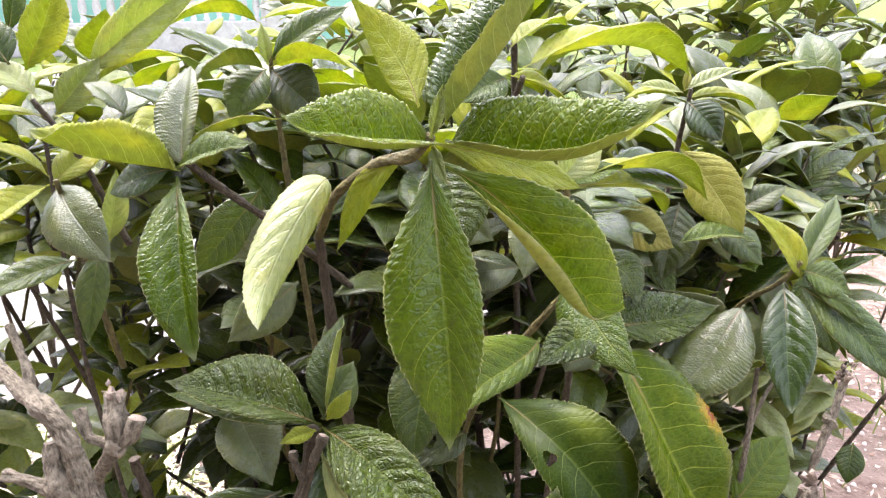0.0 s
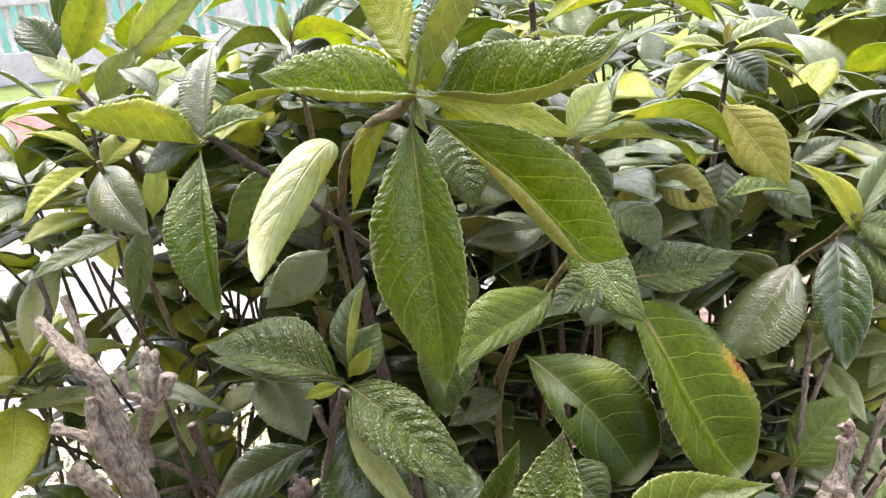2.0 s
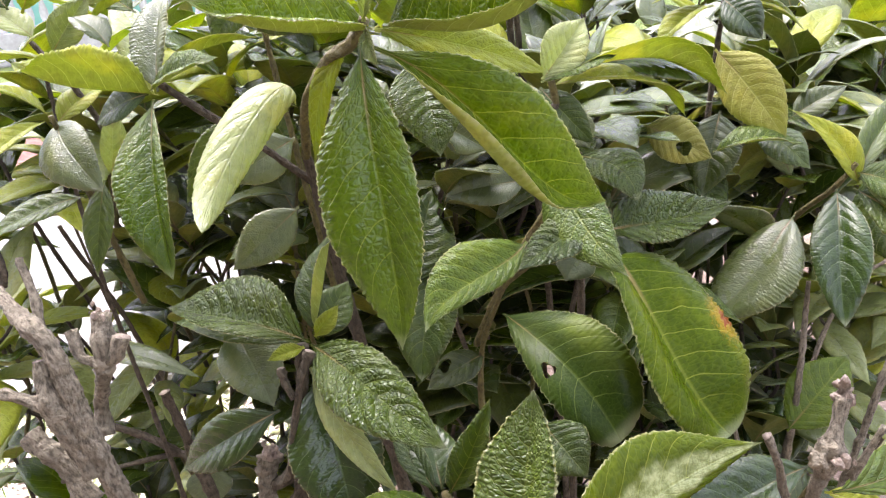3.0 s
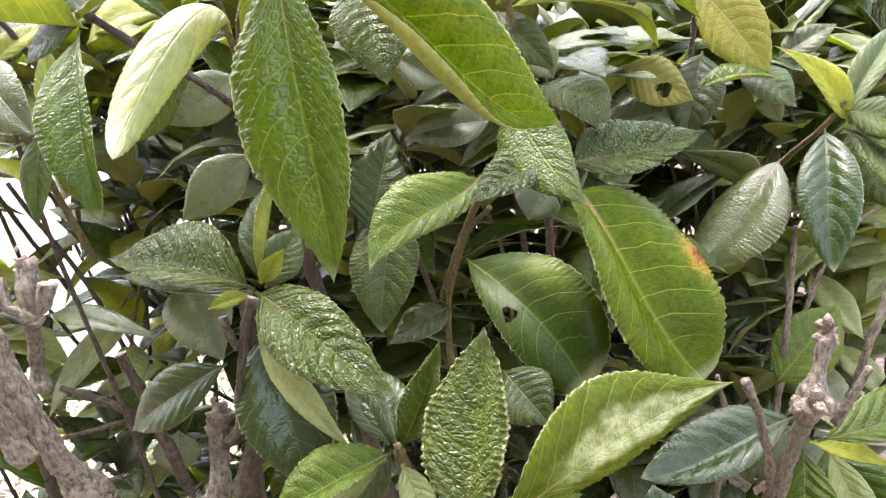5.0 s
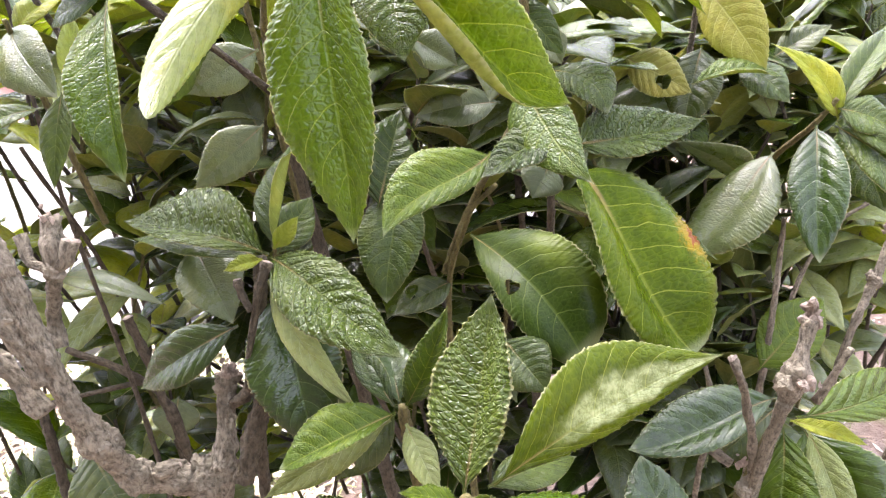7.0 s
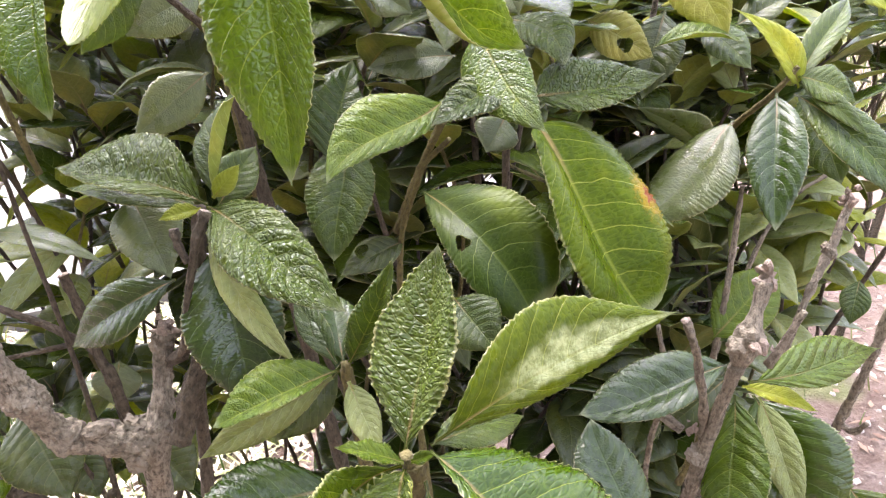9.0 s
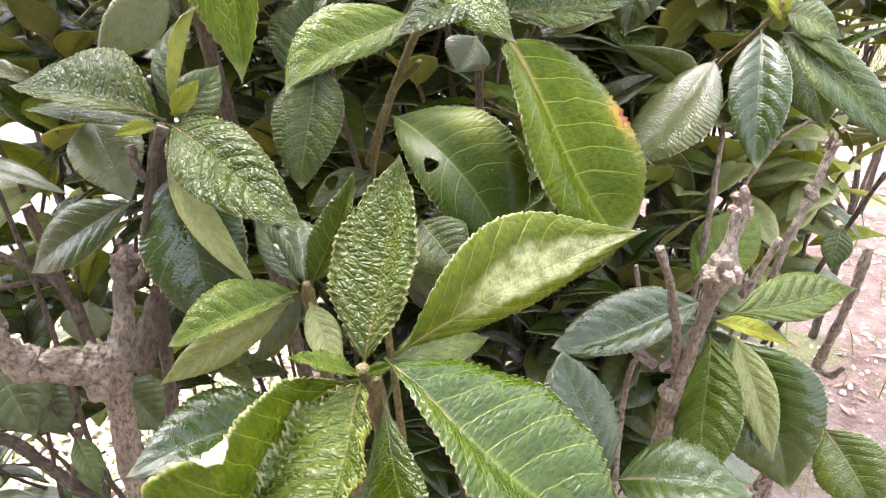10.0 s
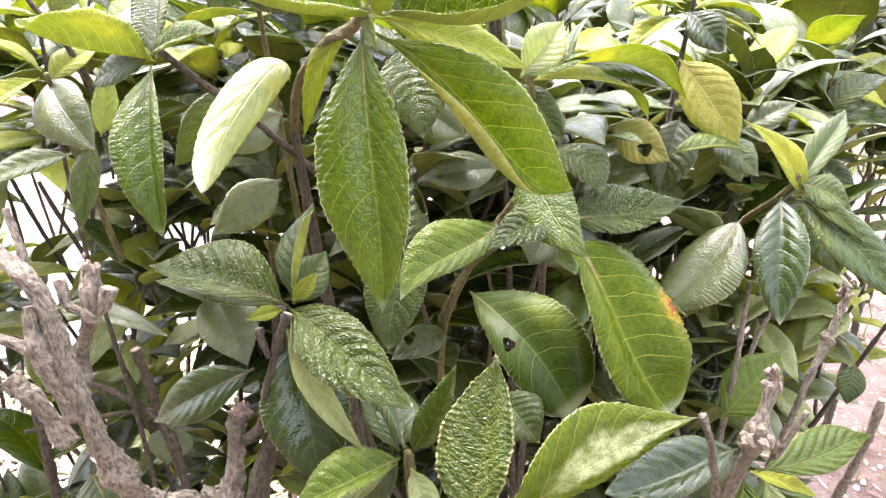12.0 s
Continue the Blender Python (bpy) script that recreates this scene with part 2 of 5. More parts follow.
    "tip": (leaf_material("leaf_bleached_rim", (0.044, 0.076, 0.004), (0.095, 0.132, 0.006), (0.27, 0.31, 0.05), 0.24, 0.4, 0.38, 0.9, spot="tip"), UNDER),
}


def bark_material(name, low, high, rough=0.85, scale=1.0):
    """Bark: fissures along the branch, grain, darker stains and pale flakes."""
    k = Nodes(name)
    place = k.coords()
    uv = k.n.new("ShaderNodeSeparateXYZ")
    k.l.new(k.coords("UV"), uv.inputs[0])
    run = k.n.new("ShaderNodeCombineXYZ")
    k.put(run.inputs[0], k.math("MULTIPLY", uv.outputs["X"], 420.0 * scale))
    k.put(run.inputs[1], k.math("MULTIPLY", uv.outputs["Y"], 210.0 * scale))
    fissure = k.noise(run.outputs[0], 1.0, 5.0, 0.65)
    grain = k.noise(place, 420.0 * scale, 4.0, 0.65)
    color = k.mix(k.range(fissure, 0.28, 0.62), [c * 0.5 for c in low], high)
    color = k.mix(k.range(k.noise(place, 60.0, 4.0), 0.42, 0.7, 0.0, 0.6), color, low)
    color = k.mix(k.range(k.noise(place, 110.0, 5.0, 0.7), 0.56, 0.72, 0.0, 0.3), color, [min(1, c * 1.4) for c in high])
    color = k.mix(k.range(grain, 0.54, 0.70, 0.0, 0.5), color, [c * 0.4 for c in low])
    height = k.math("ADD", k.math("MULTIPLY", fissure, 1.2), k.math("MULTIPLY", grain, 0.6))
    return k.finish(k.principled(color, rough, k.bump(height, 0.0045, 1.0), 0.25))


BARK = bark_material("bark_grey_brown", (0.138, 0.114, 0.080), (0.350, 0.300, 0.222))
BARK_DARK = bark_material("bark_dark_twig", (0.055, 0.043, 0.026), (0.135, 0.108, 0.072), 0.7)
STEM_GREEN = bark_material("stem_green_brown", (0.11, 0.095, 0.035), (0.20, 0.17, 0.06), 0.6)
CUT_WOOD = bark_material("cut_wood", (0.28, 0.20, 0.15), (0.52, 0.42, 0.34), 0.8, 1.6)


def soil_material():
    k = Nodes("dry_soil")
    place = k.coords()
    sep = k.n.new("ShaderNodeSeparateXYZ")
    k.l.new(place, sep.inputs[0])
    clods = k.noise(place, 26.0, 6.0, 0.65)
    color = k.mix(k.range(clods, 0.3, 0.7), (0.15, 0.100, 0.076), (0.26, 0.190, 0.155))
    color = k.mix(k.range(k.noise(place, 5.0, 4.0), 0.42, 0.62, 0.0, 0.55), color, (0.29, 0.225, 0.19))
    color = k.mix(k.range(k.noise(place, 120.0, 3.0), 0.62, 0.72, 0.0, 0.7), color, (0.48, 0.41, 0.34))
    color = k.mix(k.range(k.noise(place, 2.2, 3.0), 0.56, 0.66, 0.0, 0.6), color, (0.16, 0.21, 0.06))
    # lawn on the open ground beyond the hedge
    turf = k.mix(k.range(k.noise(place, 9.0, 5.0, 0.7), 0.35, 0.65), (0.075, 0.120, 0.030), (0.165, 0.200, 0.060))
    edge = k.math("ADD", sep.outputs["Y"], k.math("MULTIPLY", k.noise(place, 0.8, 3.0), 3.0))
    color = k.mix(k.range(edge, 6.5, 7.6), color, turf)
    height = k.math("ADD", clods, k.math("MULTIPLY", k.noise(place, 140.0, 3.0), 0.3))
    return k.finish(k.principled(color, 0.95, k.bump(height, 0.02, 1.0), 0.15))


def plain_material(name, low, high, rough, scale, bump=0.001, spec=0.4):
    k = Nodes(name)
    place = k.coords()
    a = k.noise(place, scale, 5.0, 0.6)
    color = k.mix(k.range(a, 0.3, 0.7), low, high)
    color = k.mix(k.range(k.noise(place, scale * 0.13, 3.0), 0.45, 0.7, 0.0, 0.35), color, [c * 0.7 for c in low])
    return k.finish(k.principled(color, rough, k.bump(a, bump, 0.8), spec))


def scatter_material(name, stops, rough=0.9):
    k = Nodes(name)
    island = k.n.new("ShaderNodeNewGeometry").outputs["Random Per Island"]
    color = stops[0]
    for i, c in enumerate(stops[1:]):
        color = k.mix(k.range(island, (i + 0.7) / len(stops), (i + 1.0) / len(stops)), color, c)
    return k.finish(k.principled(color, rough, k.bump(k.noise(k.coords(), 200.0), 0.001, 0.6), 0.25))


SOIL = soil_material()
CONCRETE = plain_material("pale_concrete", (0.17, 0.162, 0.154), (0.26, 0.248, 0.235), 0.85, 14.0, 0.004)
PAINT_WHITE = plain_material("weathered_white_paint", (0.46, 0.43, 0.42), (0.62, 0.60, 0.585), 0.7, 9.0, 0.002)
PAINT_TEAL = plain_material("turquoise_wall_paint", (0.24, 0.52, 0.42), (0.32, 0.62, 0.50), 0.75, 3.0, 0.002)
# kept dark so the added unseen wall leaves little to reflect
SHADE_WALL = plain_material("unseen_wall_dark", (0.08, 0.072, 0.062), (0.13, 0.12, 0.105), 0.9, 6.0, 0.003)
BRICK_RED = plain_material("red_brown_earth", (0.16, 0.070, 0.055), (0.30, 0.15, 0.12), 0.9, 22.0, 0.006)
BLUE = plain_material("blue_plastic", (0.02, 0.025, 0.28), (0.035, 0.04, 0.38), 0.35, 40.0, 0.0005)
LITTER = scatter_material("dry_leaf_litter", [(0.42, 0.31, 0.24), (0.28, 0.18, 0.13), (0.52, 0.42, 0.34), (0.36, 0.25, 0.18), (0.58, 0.50, 0.42)])
PEBBLE = scatter_material("pebbles", [(0.52, 0.45, 0.40), (0.34, 0.25, 0.21), (0.66, 0.60, 0.54)])
GRASS = scatter_material("grass_blades", [(0.08, 0.14, 0.03), (0.14, 0.21, 0.045), (0.24, 0.26, 0.09)], 0.6)
STRAW = scatter_material("dry_straw", [(0.62, 0.56, 0.42), (0.50, 0.45, 0.32), (0.70, 0.66, 0.54), (0.34, 0.38, 0.16)])


# ---- mesh helpers ----
def link_mesh(name, verts, faces, mats, parent=None, smooth=True):
    me = bpy.data.meshes.new(name)
    me.from_pydata(verts, [], faces)
    for m in mats:
        me.materials.append(m)
    if smooth:
        me.shade_smooth()
    me.update()
    ob = new(name, me)
    ob.parent = parent
    return ob


def part(name, bm, material, parent, label=""):
    me = bpy.data.meshes.new(name)
    bm.to_mesh(me)
    bm.free()
    me.materials.append(material)
    ob = new(name, me)
    ob.parent = parent
    return tagged(ob, label)


def spline(points, steps, fine=1):
    """Catmull-Rom through the points (x, y, z, radius); long spans take more steps."""
    p = np.array(points, float)
    p = np.vstack([2 * p[0] - p[1], p, 2 * p[-1] - p[-2]])
    rows = []
    for i in range(1, len(p) - 2):
        span = np.linalg.norm(p[i + 1, :3] - p[i, :3]) / max(p[i, 3], 0.002)
        for s in np.linspace(0, 1, int(min(40, max(steps, span * 0.9)) * fine), endpoint=False):
            a, b, c, d = p[i - 1:i + 3]
            rows.append(0.5 * (2 * b + (c - a) * s + (2 * a - 5 * b + 4 * c - d) * s * s + (3 * b - a - 3 * c + d) * s ** 3))
    rows.append(p[-2])
    out = np.array(rows)
    out[:, 3] = np.maximum(out[:, 3], 0.0004)
    return out


def tube(name, points, material, parent, sides=10, steps=6, knots=0.0, seed=0, cut=None, label="", fine=1):
    """A branch along the points, with swollen nodes and an uneven bark; its free end is a rough cut face."""
    rows = spline(points, steps, fine)
    rng = np.random.default_rng(seed)
    n = len(rows)
    swell = np.ones(n)
    if knots:
        for c in rng.uniform(0, n, max(2, n // (9 * fine))):
            swell += knots * rng.uniform(0.4, 1.0) * np.exp(-((np.arange(n) - c) / (1.1 * fine)) ** 2)
    tangent = np.gradient(rows[:, :3], axis=0)
    tangent /= np.linalg.norm(tangent, axis=1)[:, None] + 1e-9
    ref = np.array([0.31, 0.87, 0.38])
    verts, faces = [], []
    for i in range(n):
        a = np.cross(tangent[i], ref)
        a /= np.linalg.norm(a)
        b = np.cross(tangent[i], a)
        for j in range(sides):
            th = 2 * math.pi * j / sides
            q = rows[i, :3] + 0.0
            rim = np.array([math.cos(th), math.sin(th), seed])
            bumpy = 1 + (0.16 + 0.9 * knots) * noise.noise(Vector((q * 95 + rim * 1.3).tolist())) + (0.10 + 0.6 * knots) * noise.noise(Vector((q * 330 + rim * 2.6).tolist()))
            if fine > 1:
                spot = Vector((rows[i, :3] + rows[i, 3] * (math.cos(th) * a + math.sin(th) * b)).tolist())
                bumpy += 0.17 * noise.noise(spot * 110) + 0.09 * noise.noise(spot * 420) - 0.12 * max(0.0, 0.5 - 3.0 * abs(noise.noise(spot * 210)))
            r = rows[i, 3] * swell[i] * bumpy
            verts.append(tuple(q + r * (math.cos(th) * a + math.sin(th) * b)))
    for i in range(n - 1):
        for j in range(sides):
            k = (j + 1) % sides
            faces.append((i * sides + j, i * sides + k, (i + 1) * sides + k, (i + 1) * sides + j))
    for end, row in ((0, 0), (n - 1, (n - 1) * sides)):
        c = len(verts)
        verts.append(tuple(rows[end, :3] + tangent[end] * (-1 if end == 0 else 1) * rows[end, 3] * 0.15))
        for j in range(sides):
            k = (j + 1) % sides
            faces.append((c, row + k, row + j) if end == 0 else (c, row + j, row + k))
    ob = link_mesh(name, verts, faces, [material] + ([cut] if cut else []), parent)
    run = np.concatenate([[0], np.cumsum(np.linalg.norm(np.diff(rows[:, :3], axis=0), axis=1))])
    girth = 6.283 * float(rows[:, 3].mean())
    uvs = []
    for i in range(n - 1):
        for j in range(sides):
            for di, dj in ((0, 0), (0, 1), (1, 1), (1, 0)):
                uvs += [girth * (j + dj) / sides, run[i + di]]
    uvs += [0.0, 0.0] * (6 * sides)
    ob.data.uv_layers.new(name="bark").data.foreach_set("uv", uvs)
    if cut:
        for f in list(ob.data.polygons)[-sides:]:
            f.material_index = 1
    return tagged(ob, label)


def leaf_shape(length, width, fold=(8, 8), arch=0.05, sway=0.0, crinkle=0.5, hole=None, seed=0, rows=78, cols=12, teeth=24, quilt=1.0, curl=(0, 0), bend=(0, 0, 0, 0.92, 1.2), dome=0.36):
    """Points of a leaf from its foot at the origin along +y, upper side to +z: outline, toothed rim, folded halves,
    bowed midrib and swollen fields between the side veins; an under side lies a third of a millimetre below.
    width: whole, or the breadth of each half. bend: droop and hook of the midrib, twist in degrees, fullness at foot and tip."""
    rng = np.random.default_rng(seed)
    halves = width if isinstance(width, tuple) else (width / 2, width / 2)
    width = sum(halves)
    droop, hook, twist, p, q = bend
    u = np.linspace(0, 1, rows + 1)
    v = np.linspace(-1, 1, cols + 1)
    v = np.sign(v) * (1 - (1 - np.abs(v)) ** 1.25)
    body = np.clip((u - 0.035) / 0.965, 0, 1)
    form = body ** p * (1 - body) ** q
    form /= form.max()
    U, V = np.meshgrid(u, v, indexing="ij")
    A = np.abs(V)
    half = np.maximum(np.where(V < 0, halves[0], halves[1]) * form[:, None], (0.0009 * (1 - u * 0.7))[:, None])
    saw = (U * teeth + 0.3 * np.sin(U * 37 + seed + V) + 0.22 * np.sin(U * 83 + 2 * seed + 2 * V)) % 1.0
    notch = np.where(saw < 0.72, saw / 0.72, (1 - saw) / 0.28) - 0.5
    lean = 1 + 0.02 * np.sin(U * 9 + rng.uniform(0, 6)) * A * np.sign(V)
    S = A * half * lean + (A ** 10) * notch * width * 0.024 * (1 + 0.45 * np.sin(U * 61 + seed + 3 * V)) * np.clip(form[:, None] * 3, 0, 1)
    soft = 1 - np.exp(-A * 6)
    ang = np.where(V < 0, fold[0], fold[1]) * soft * np.clip(0.35 + 1.3 * np.sin(np.pi * np.clip(U, 0.02, 1) ** 0.8), 0, 1)
    ang = np.radians(ang + np.where(V < 0, curl[0], curl[1]) * A ** 8 * np.sin(np.pi * np.clip(U, 0, 1) ** 0.8)) + (dome - 0.22) * soft - dome * A * A
    X = np.sign(V) * S * np.cos(ang)
    Z = S * np.sin(ang)
    phase = (U - 0.10 * A - 0.12 * A * A) * 9.0
    Z = Z - quilt * 0.020 * width * np.cos(2 * np.pi * phase) * np.sin(np.pi * A) * np.clip(form[:, None] * 2, 0, 1)
    w1, w2 = rng.uniform(0, 6, 2)
    Z = Z + crinkle * width * 0.016 * A ** 5 * ((0.5 if crinkle < 1.8 else 0.9) * np.sin(U * teeth * 6.283 + w1) + 0.9 * np.sin(U * 23 + w2 - V) * (1 if crinkle < 1.8 else 1.6)) * np.clip(form[:, None] * 2, 0, 1)
    Z = Z + 0.03 * width * np.sin(U * 5 + w2) * V * np.sin(np.pi * U)
    turn = np.radians(twist) * (U - 0.5)
    X, Z = X * np.cos(turn) + Z * np.sin(turn), Z * np.cos(turn) - X * np.sin(turn)
    bow, skew = 4 * u * (1 - u), 6 * u * (1 - u) * (2 * u - 1)
    tail = np.clip((u - 0.72) / 0.28, 0, 1) ** 2 * (1 - u) * 0.5
    X = X + ((sway * bow + hook * skew) * length)[:, None]
    Z = Z + ((arch * bow + droop * skew - tail * 0.2) * length)[:, None]
    Y = (u * length)[:, None] + 0 * V
    # the veins sweep forwards, so the rim does too
    top = np.stack([X, Y, Z], -1)
    du, dv = np.gradient(top, axis=0), np.gradient(top, axis=1)
    nrm = np.cross(dv, du)
    nrm /= np.linalg.norm(nrm, axis=-1)[..., None] + 1e-12
    low = top - nrm * 0.00032
    uvs = np.stack([V * 0.5 + 0.5, U], -1).reshape(-1, 2)
    c1 = cols + 1
    i, j = np.meshgrid(np.arange(rows), np.arange(cols), indexing="ij")
    a = (i * c1 + j).ravel()
    keep = np.ones(a.shape, bool)
    if hole:
        mu, mv = (i.ravel() + 0.5) / rows, (j.ravel() + 0.5) / cols * 2 - 1
        ragged = hole[2] * (1 + 0.16 * np.sin(3 * np.arctan2(mu - hole[0], (mv - hole[1]) * width / length / 2)))
        keep = np.hypot(mu - hole[0], (mv - hole[1]) * width / length / 2) > ragged
    a = a[keep]
    quads_top = np.stack([a, a + 1, a + c1 + 1, a + c1], -1)
    m = (rows + 1) * c1
    quads_low = quads_top[:, ::-1] + m
    edge = np.arange(rows) * c1
    rim_l = np.stack([edge, edge + c1, edge + c1 + m, edge + m], -1)
    edge = edge + cols
    rim_r = np.stack([edge, edge + m, edge + c1 + m, edge + c1], -1)
    verts = np.concatenate([top.reshape(-1, 3), low.reshape(-1, 3)])
    faces = np.concatenate([quads_top, quads_low, rim_l, rim_r])
    slots = np.concatenate([np.zeros(len(quads_top), int), np.ones(len(quads_low), int), np.ones(2 * rows, int)])
    return verts, faces, slots, np.concatenate([uvs, uvs])


def leaf_data(name, shape, mats):
    verts, faces, slots, uvs = shape
    me = bpy.data.meshes.new(name)
    me.from_pydata(verts.tolist(), [], faces.tolist())
    for m in mats:
        me.materials.append(m)
    me.polygons.foreach_set("material_index", slots)
    layer = me.uv_layers.new(name="leaf")
    layer.data.foreach_set("uv", uvs[faces.ravel()].astype(np.float32).ravel())
    me.shade_smooth()
    me.update()
    return me


def aim(base, tip, face):
    """The pose of a leaf from its foot and tip, its upper side towards face."""
    y = (Vector(tip) - Vector(base)).normalized()
    x = y.cross(Vector(face)).normalized()
    z = x.cross(y)
    m = Matrix((x, y, z)).transposed().to_4x4()
    m.translation = Vector(base)
    return m


leaf_count = 0


def leaf(sprig, base, tip, face, width, kind, fold=(8, 8), arch=0.05, sway=0.0, crinkle=0.5, hole=None, spot="", curl=(0, 0), bend=(0, 0, 0, 0.92, 1.2)):
    """One leaf of its own shape on a sprig."""
    global leaf_count
    leaf_count += 1
    length = (Vector(tip) - Vector(base)).length
    mats = LEAF[spot if spot in LEAF else kind]
    rough = kind == "rough"
    shape = leaf_shape(length, width, fold, arch, sway, crinkle, hole, seed=leaf_count, rows=190 if hole else 150, cols=48 if hole else 20, quilt=0.7 if rough else 0.06 if spot in ("patch", "burn") or kind == "sheen" else 0.3, teeth=int(18 + length * (120 if rough or kind == "frill" else 165)), curl=curl, bend=bend)
    ob = new("leaf", leaf_data("leaf", shape, mats))
    ob.parent = sprig
    ob.matrix_world = aim(base, tip, face)
    return ob


def shrub(label, base):
    ob = new("shrub", None)
    ob.empty_display_size = 0.1
    ob.location = base
    return tagged(ob, label, "shrub", "shrubs of the hedge")


def under(ob, parent):
    """Hang ob under parent without moving it."""
    ob.parent = parent
    ob.matrix_parent_inverse = parent.matrix_world.inverted()
    return ob


# ---- ground ----
def grid_sheet(name, x0, x1, y0, y1, nx, ny, height, mats, parent=None):
    xs, ys = np.linspace(x0, x1, nx), np.linspace(y0, y1, ny)
    verts = [(x, y, height(x, y)) for y in ys for x in xs]
    faces = [(j * nx + i, j * nx + i + 1, (j + 1) * nx + i + 1, (j + 1) * nx + i) for j in range(ny - 1) for i in range(nx - 1)]
    return link_mesh(name, verts, faces, mats, parent)


def ground_height(x, y):
    near = max(0.0, 1 - math.hypot(x, y - 1) / 6)
    return near * (0.020 * noise.noise(Vector((x * 3, y * 3, 0))) + 0.008 * noise.noise(Vector((x * 13, y * 13, 2))))


def build_ground():
    ax = np.concatenate([[-400, -60, -15], np.linspace(-6, 6, 121), [15, 60, 400]])
    n = len(ax)
    verts = [(x, y + 1, ground_height(x, y + 1)) for y in ax for x in ax]
    faces = [(j * n + i, j * n + i + 1, (j + 1) * n + i + 1, (j + 1) * n + i) for j in range(n - 1) for i in range(n - 1)]
    return tagged(link_mesh("ground", verts, faces, [SOIL]), "dry pinkish-brown soil ground strewn with litter", "ground", kind="structure")


build_ground()


def build_pavement():
    """Pale concrete apron beyond the hedge, a slab with a rounded rim."""
    bm = bmesh.new()
    bmesh.ops.create_cube(bm, size=1.0, matrix=Matrix.Translation((-4.6, 4.6, -0.005)) @ Matrix.Rotation(radians(28), 4, "Z") @ Matrix.Diagonal((7.4, 8.6, 0.09, 1)))
    bmesh.ops.bevel(bm, geom=bm.edges[:], offset=0.012, segments=2, affect="EDGES")
    return tagged(part("pavement", bm, CONCRETE, None), "sunlit pale concrete pavement beside the hedge", "pavement", kind="structure")


build_pavement()


def scatter(name, count, area, make, mats, label, category, seed):
    """Many small loose pieces on the ground, one object."""
    rng = np.random.default_rng(seed)
    verts, faces = [], []
    for _ in range(count):
        x, y = area(rng)
        v, f = make(rng)
        a = rng.uniform(0, 6.28)
        c, s = math.cos(a), math.sin(a)
        o, z = len(verts), ground_height(x, y)
        verts += [(x + c * p[0] - s * p[1], y + s * p[0] + c * p[1], z + p[2]) for p in v]
        faces += [tuple(o + i for i in q) for q in f]
    return tagged(link_mesh(name, verts, faces, mats), label, category, kind="stuff")


def litter_piece(rng):
    l, w, h = rng.uniform(0.005, 0.02), rng.uniform(0.002, 0.007), rng.uniform(0.001, 0.004)
    return [(-l, 0, 0.002), (0, -w, h), (l, 0, 0.003), (0, w, h * 0.6), (0, 0, h + 0.003)], [(0, 1, 4), (1, 2, 4), (2, 3, 4), (3, 0, 4)]


def pebble_piece(rng):
    r = rng.uniform(0.002, 0.008)
    v = [(r * rng.uniform(0.7, 1.2) * math.cos(k * 1.05), r * rng.uniform(0.7, 1.2) * math.sin(k * 1.05), 0) for k in range(6)]
    v += [(p[0] * 0.6, p[1] * 0.6, r * 0.8) for p in v]
    return v, [(k, (k + 1) % 6, (k + 1) % 6 + 6, k + 6) for k in range(6)] + [(6, 7, 8, 9, 10, 11)]


def grass_piece(rng):
    h, w, b = rng.uniform(0.03, 0.09), rng.uniform(0.0012, 0.003), rng.uniform(-0.04, 0.04)
    return [(-w, 0, 0), (w, 0, 0), (w * 0.7 + b * 0.4, 0.004, h * 0.6), (-w * 0.7 + b * 0.4, 0.004, h * 0.6), (b, 0.01, h)], [(0, 1, 2, 3), (3, 2, 4)]


def path_area(rng):
    y = rng.uniform(0.35, 4.5) if rng.random() < 0.75 else rng.uniform(0.35, 2.0)
    return rng.uniform(0.25, 0.8) + 0.45 * y + rng.normal(0, 0.25), y


def left_area(rng):
    return -rng.uniform(0.15, 1.6), rng.uniform(0.5, 2.2)


def straw_area(rng):
    return -0.28 - 1.4 * rng.random(), rng.uniform(0.55, 2.4)


def straw_piece(rng):
    l, w, h = rng.uniform(0.02, 0.06), rng.uniform(0.0015, 0.004), rng.uniform(0.004, 0.02)
    return [(-l, -w, 0.003), (-l, w, 0.004), (0, w, h), (0, -w, h), (l, w * 0.3, h * 0.4), (l, -w * 0.3, h * 0.4)], [(0, 3, 2, 1), (3, 5, 4, 2)]


def lawn_area(rng):
    y = 3.4 + 9.0 * rng.random() ** 1.6
    return rng.uniform(0.3, 1.0) + rng.random() * 0.6 * y, y


scatter("litter", 2600, path_area, litter_piece, [LITTER], "dry leaf litter scattered over the soil path", "litter", 3)
scatter("pebbles", 1800, path_area, pebble_piece, [PEBBLE], "small pale pebbles lying in the soil", "pebbles", 4)
scatter("litter", 1500, left_area, litter_piece, [LITTER], "bleached dry leaf litter under the hedge", "litter", 5)
scatter("grass", 1100, left_area, grass_piece, [GRASS], "sparse sunlit grass at the foot of the hedge", "grass", 6)
scatter("dry_grass", 9000, straw_area, straw_piece, [STRAW], "bleached dry grass lying on the ground beside the hedge", "dry grass", 9)
scatter("grass", 16000, lawn_area, grass_piece, [GRASS], "light green lawn beyond the path", "grass", 7)
scatter("grass", 700, path_area, grass_piece, [GRASS], "short weeds growing in the soil path", "grass", 8)


# ---- far surroundings: painted balustrade before a turquoise house ----
def lathe(bm, profile, x, y, z, sides=10):
    rings = []
    for r, h in profile:
        rings.append([bm.verts.new((x + r * math.cos(2 * math.pi * k / sides), y + r * math.sin(2 * math.pi * k / sides), z + h)) for k in range(sides)])
    for a, b in zip(rings, rings[1:]):
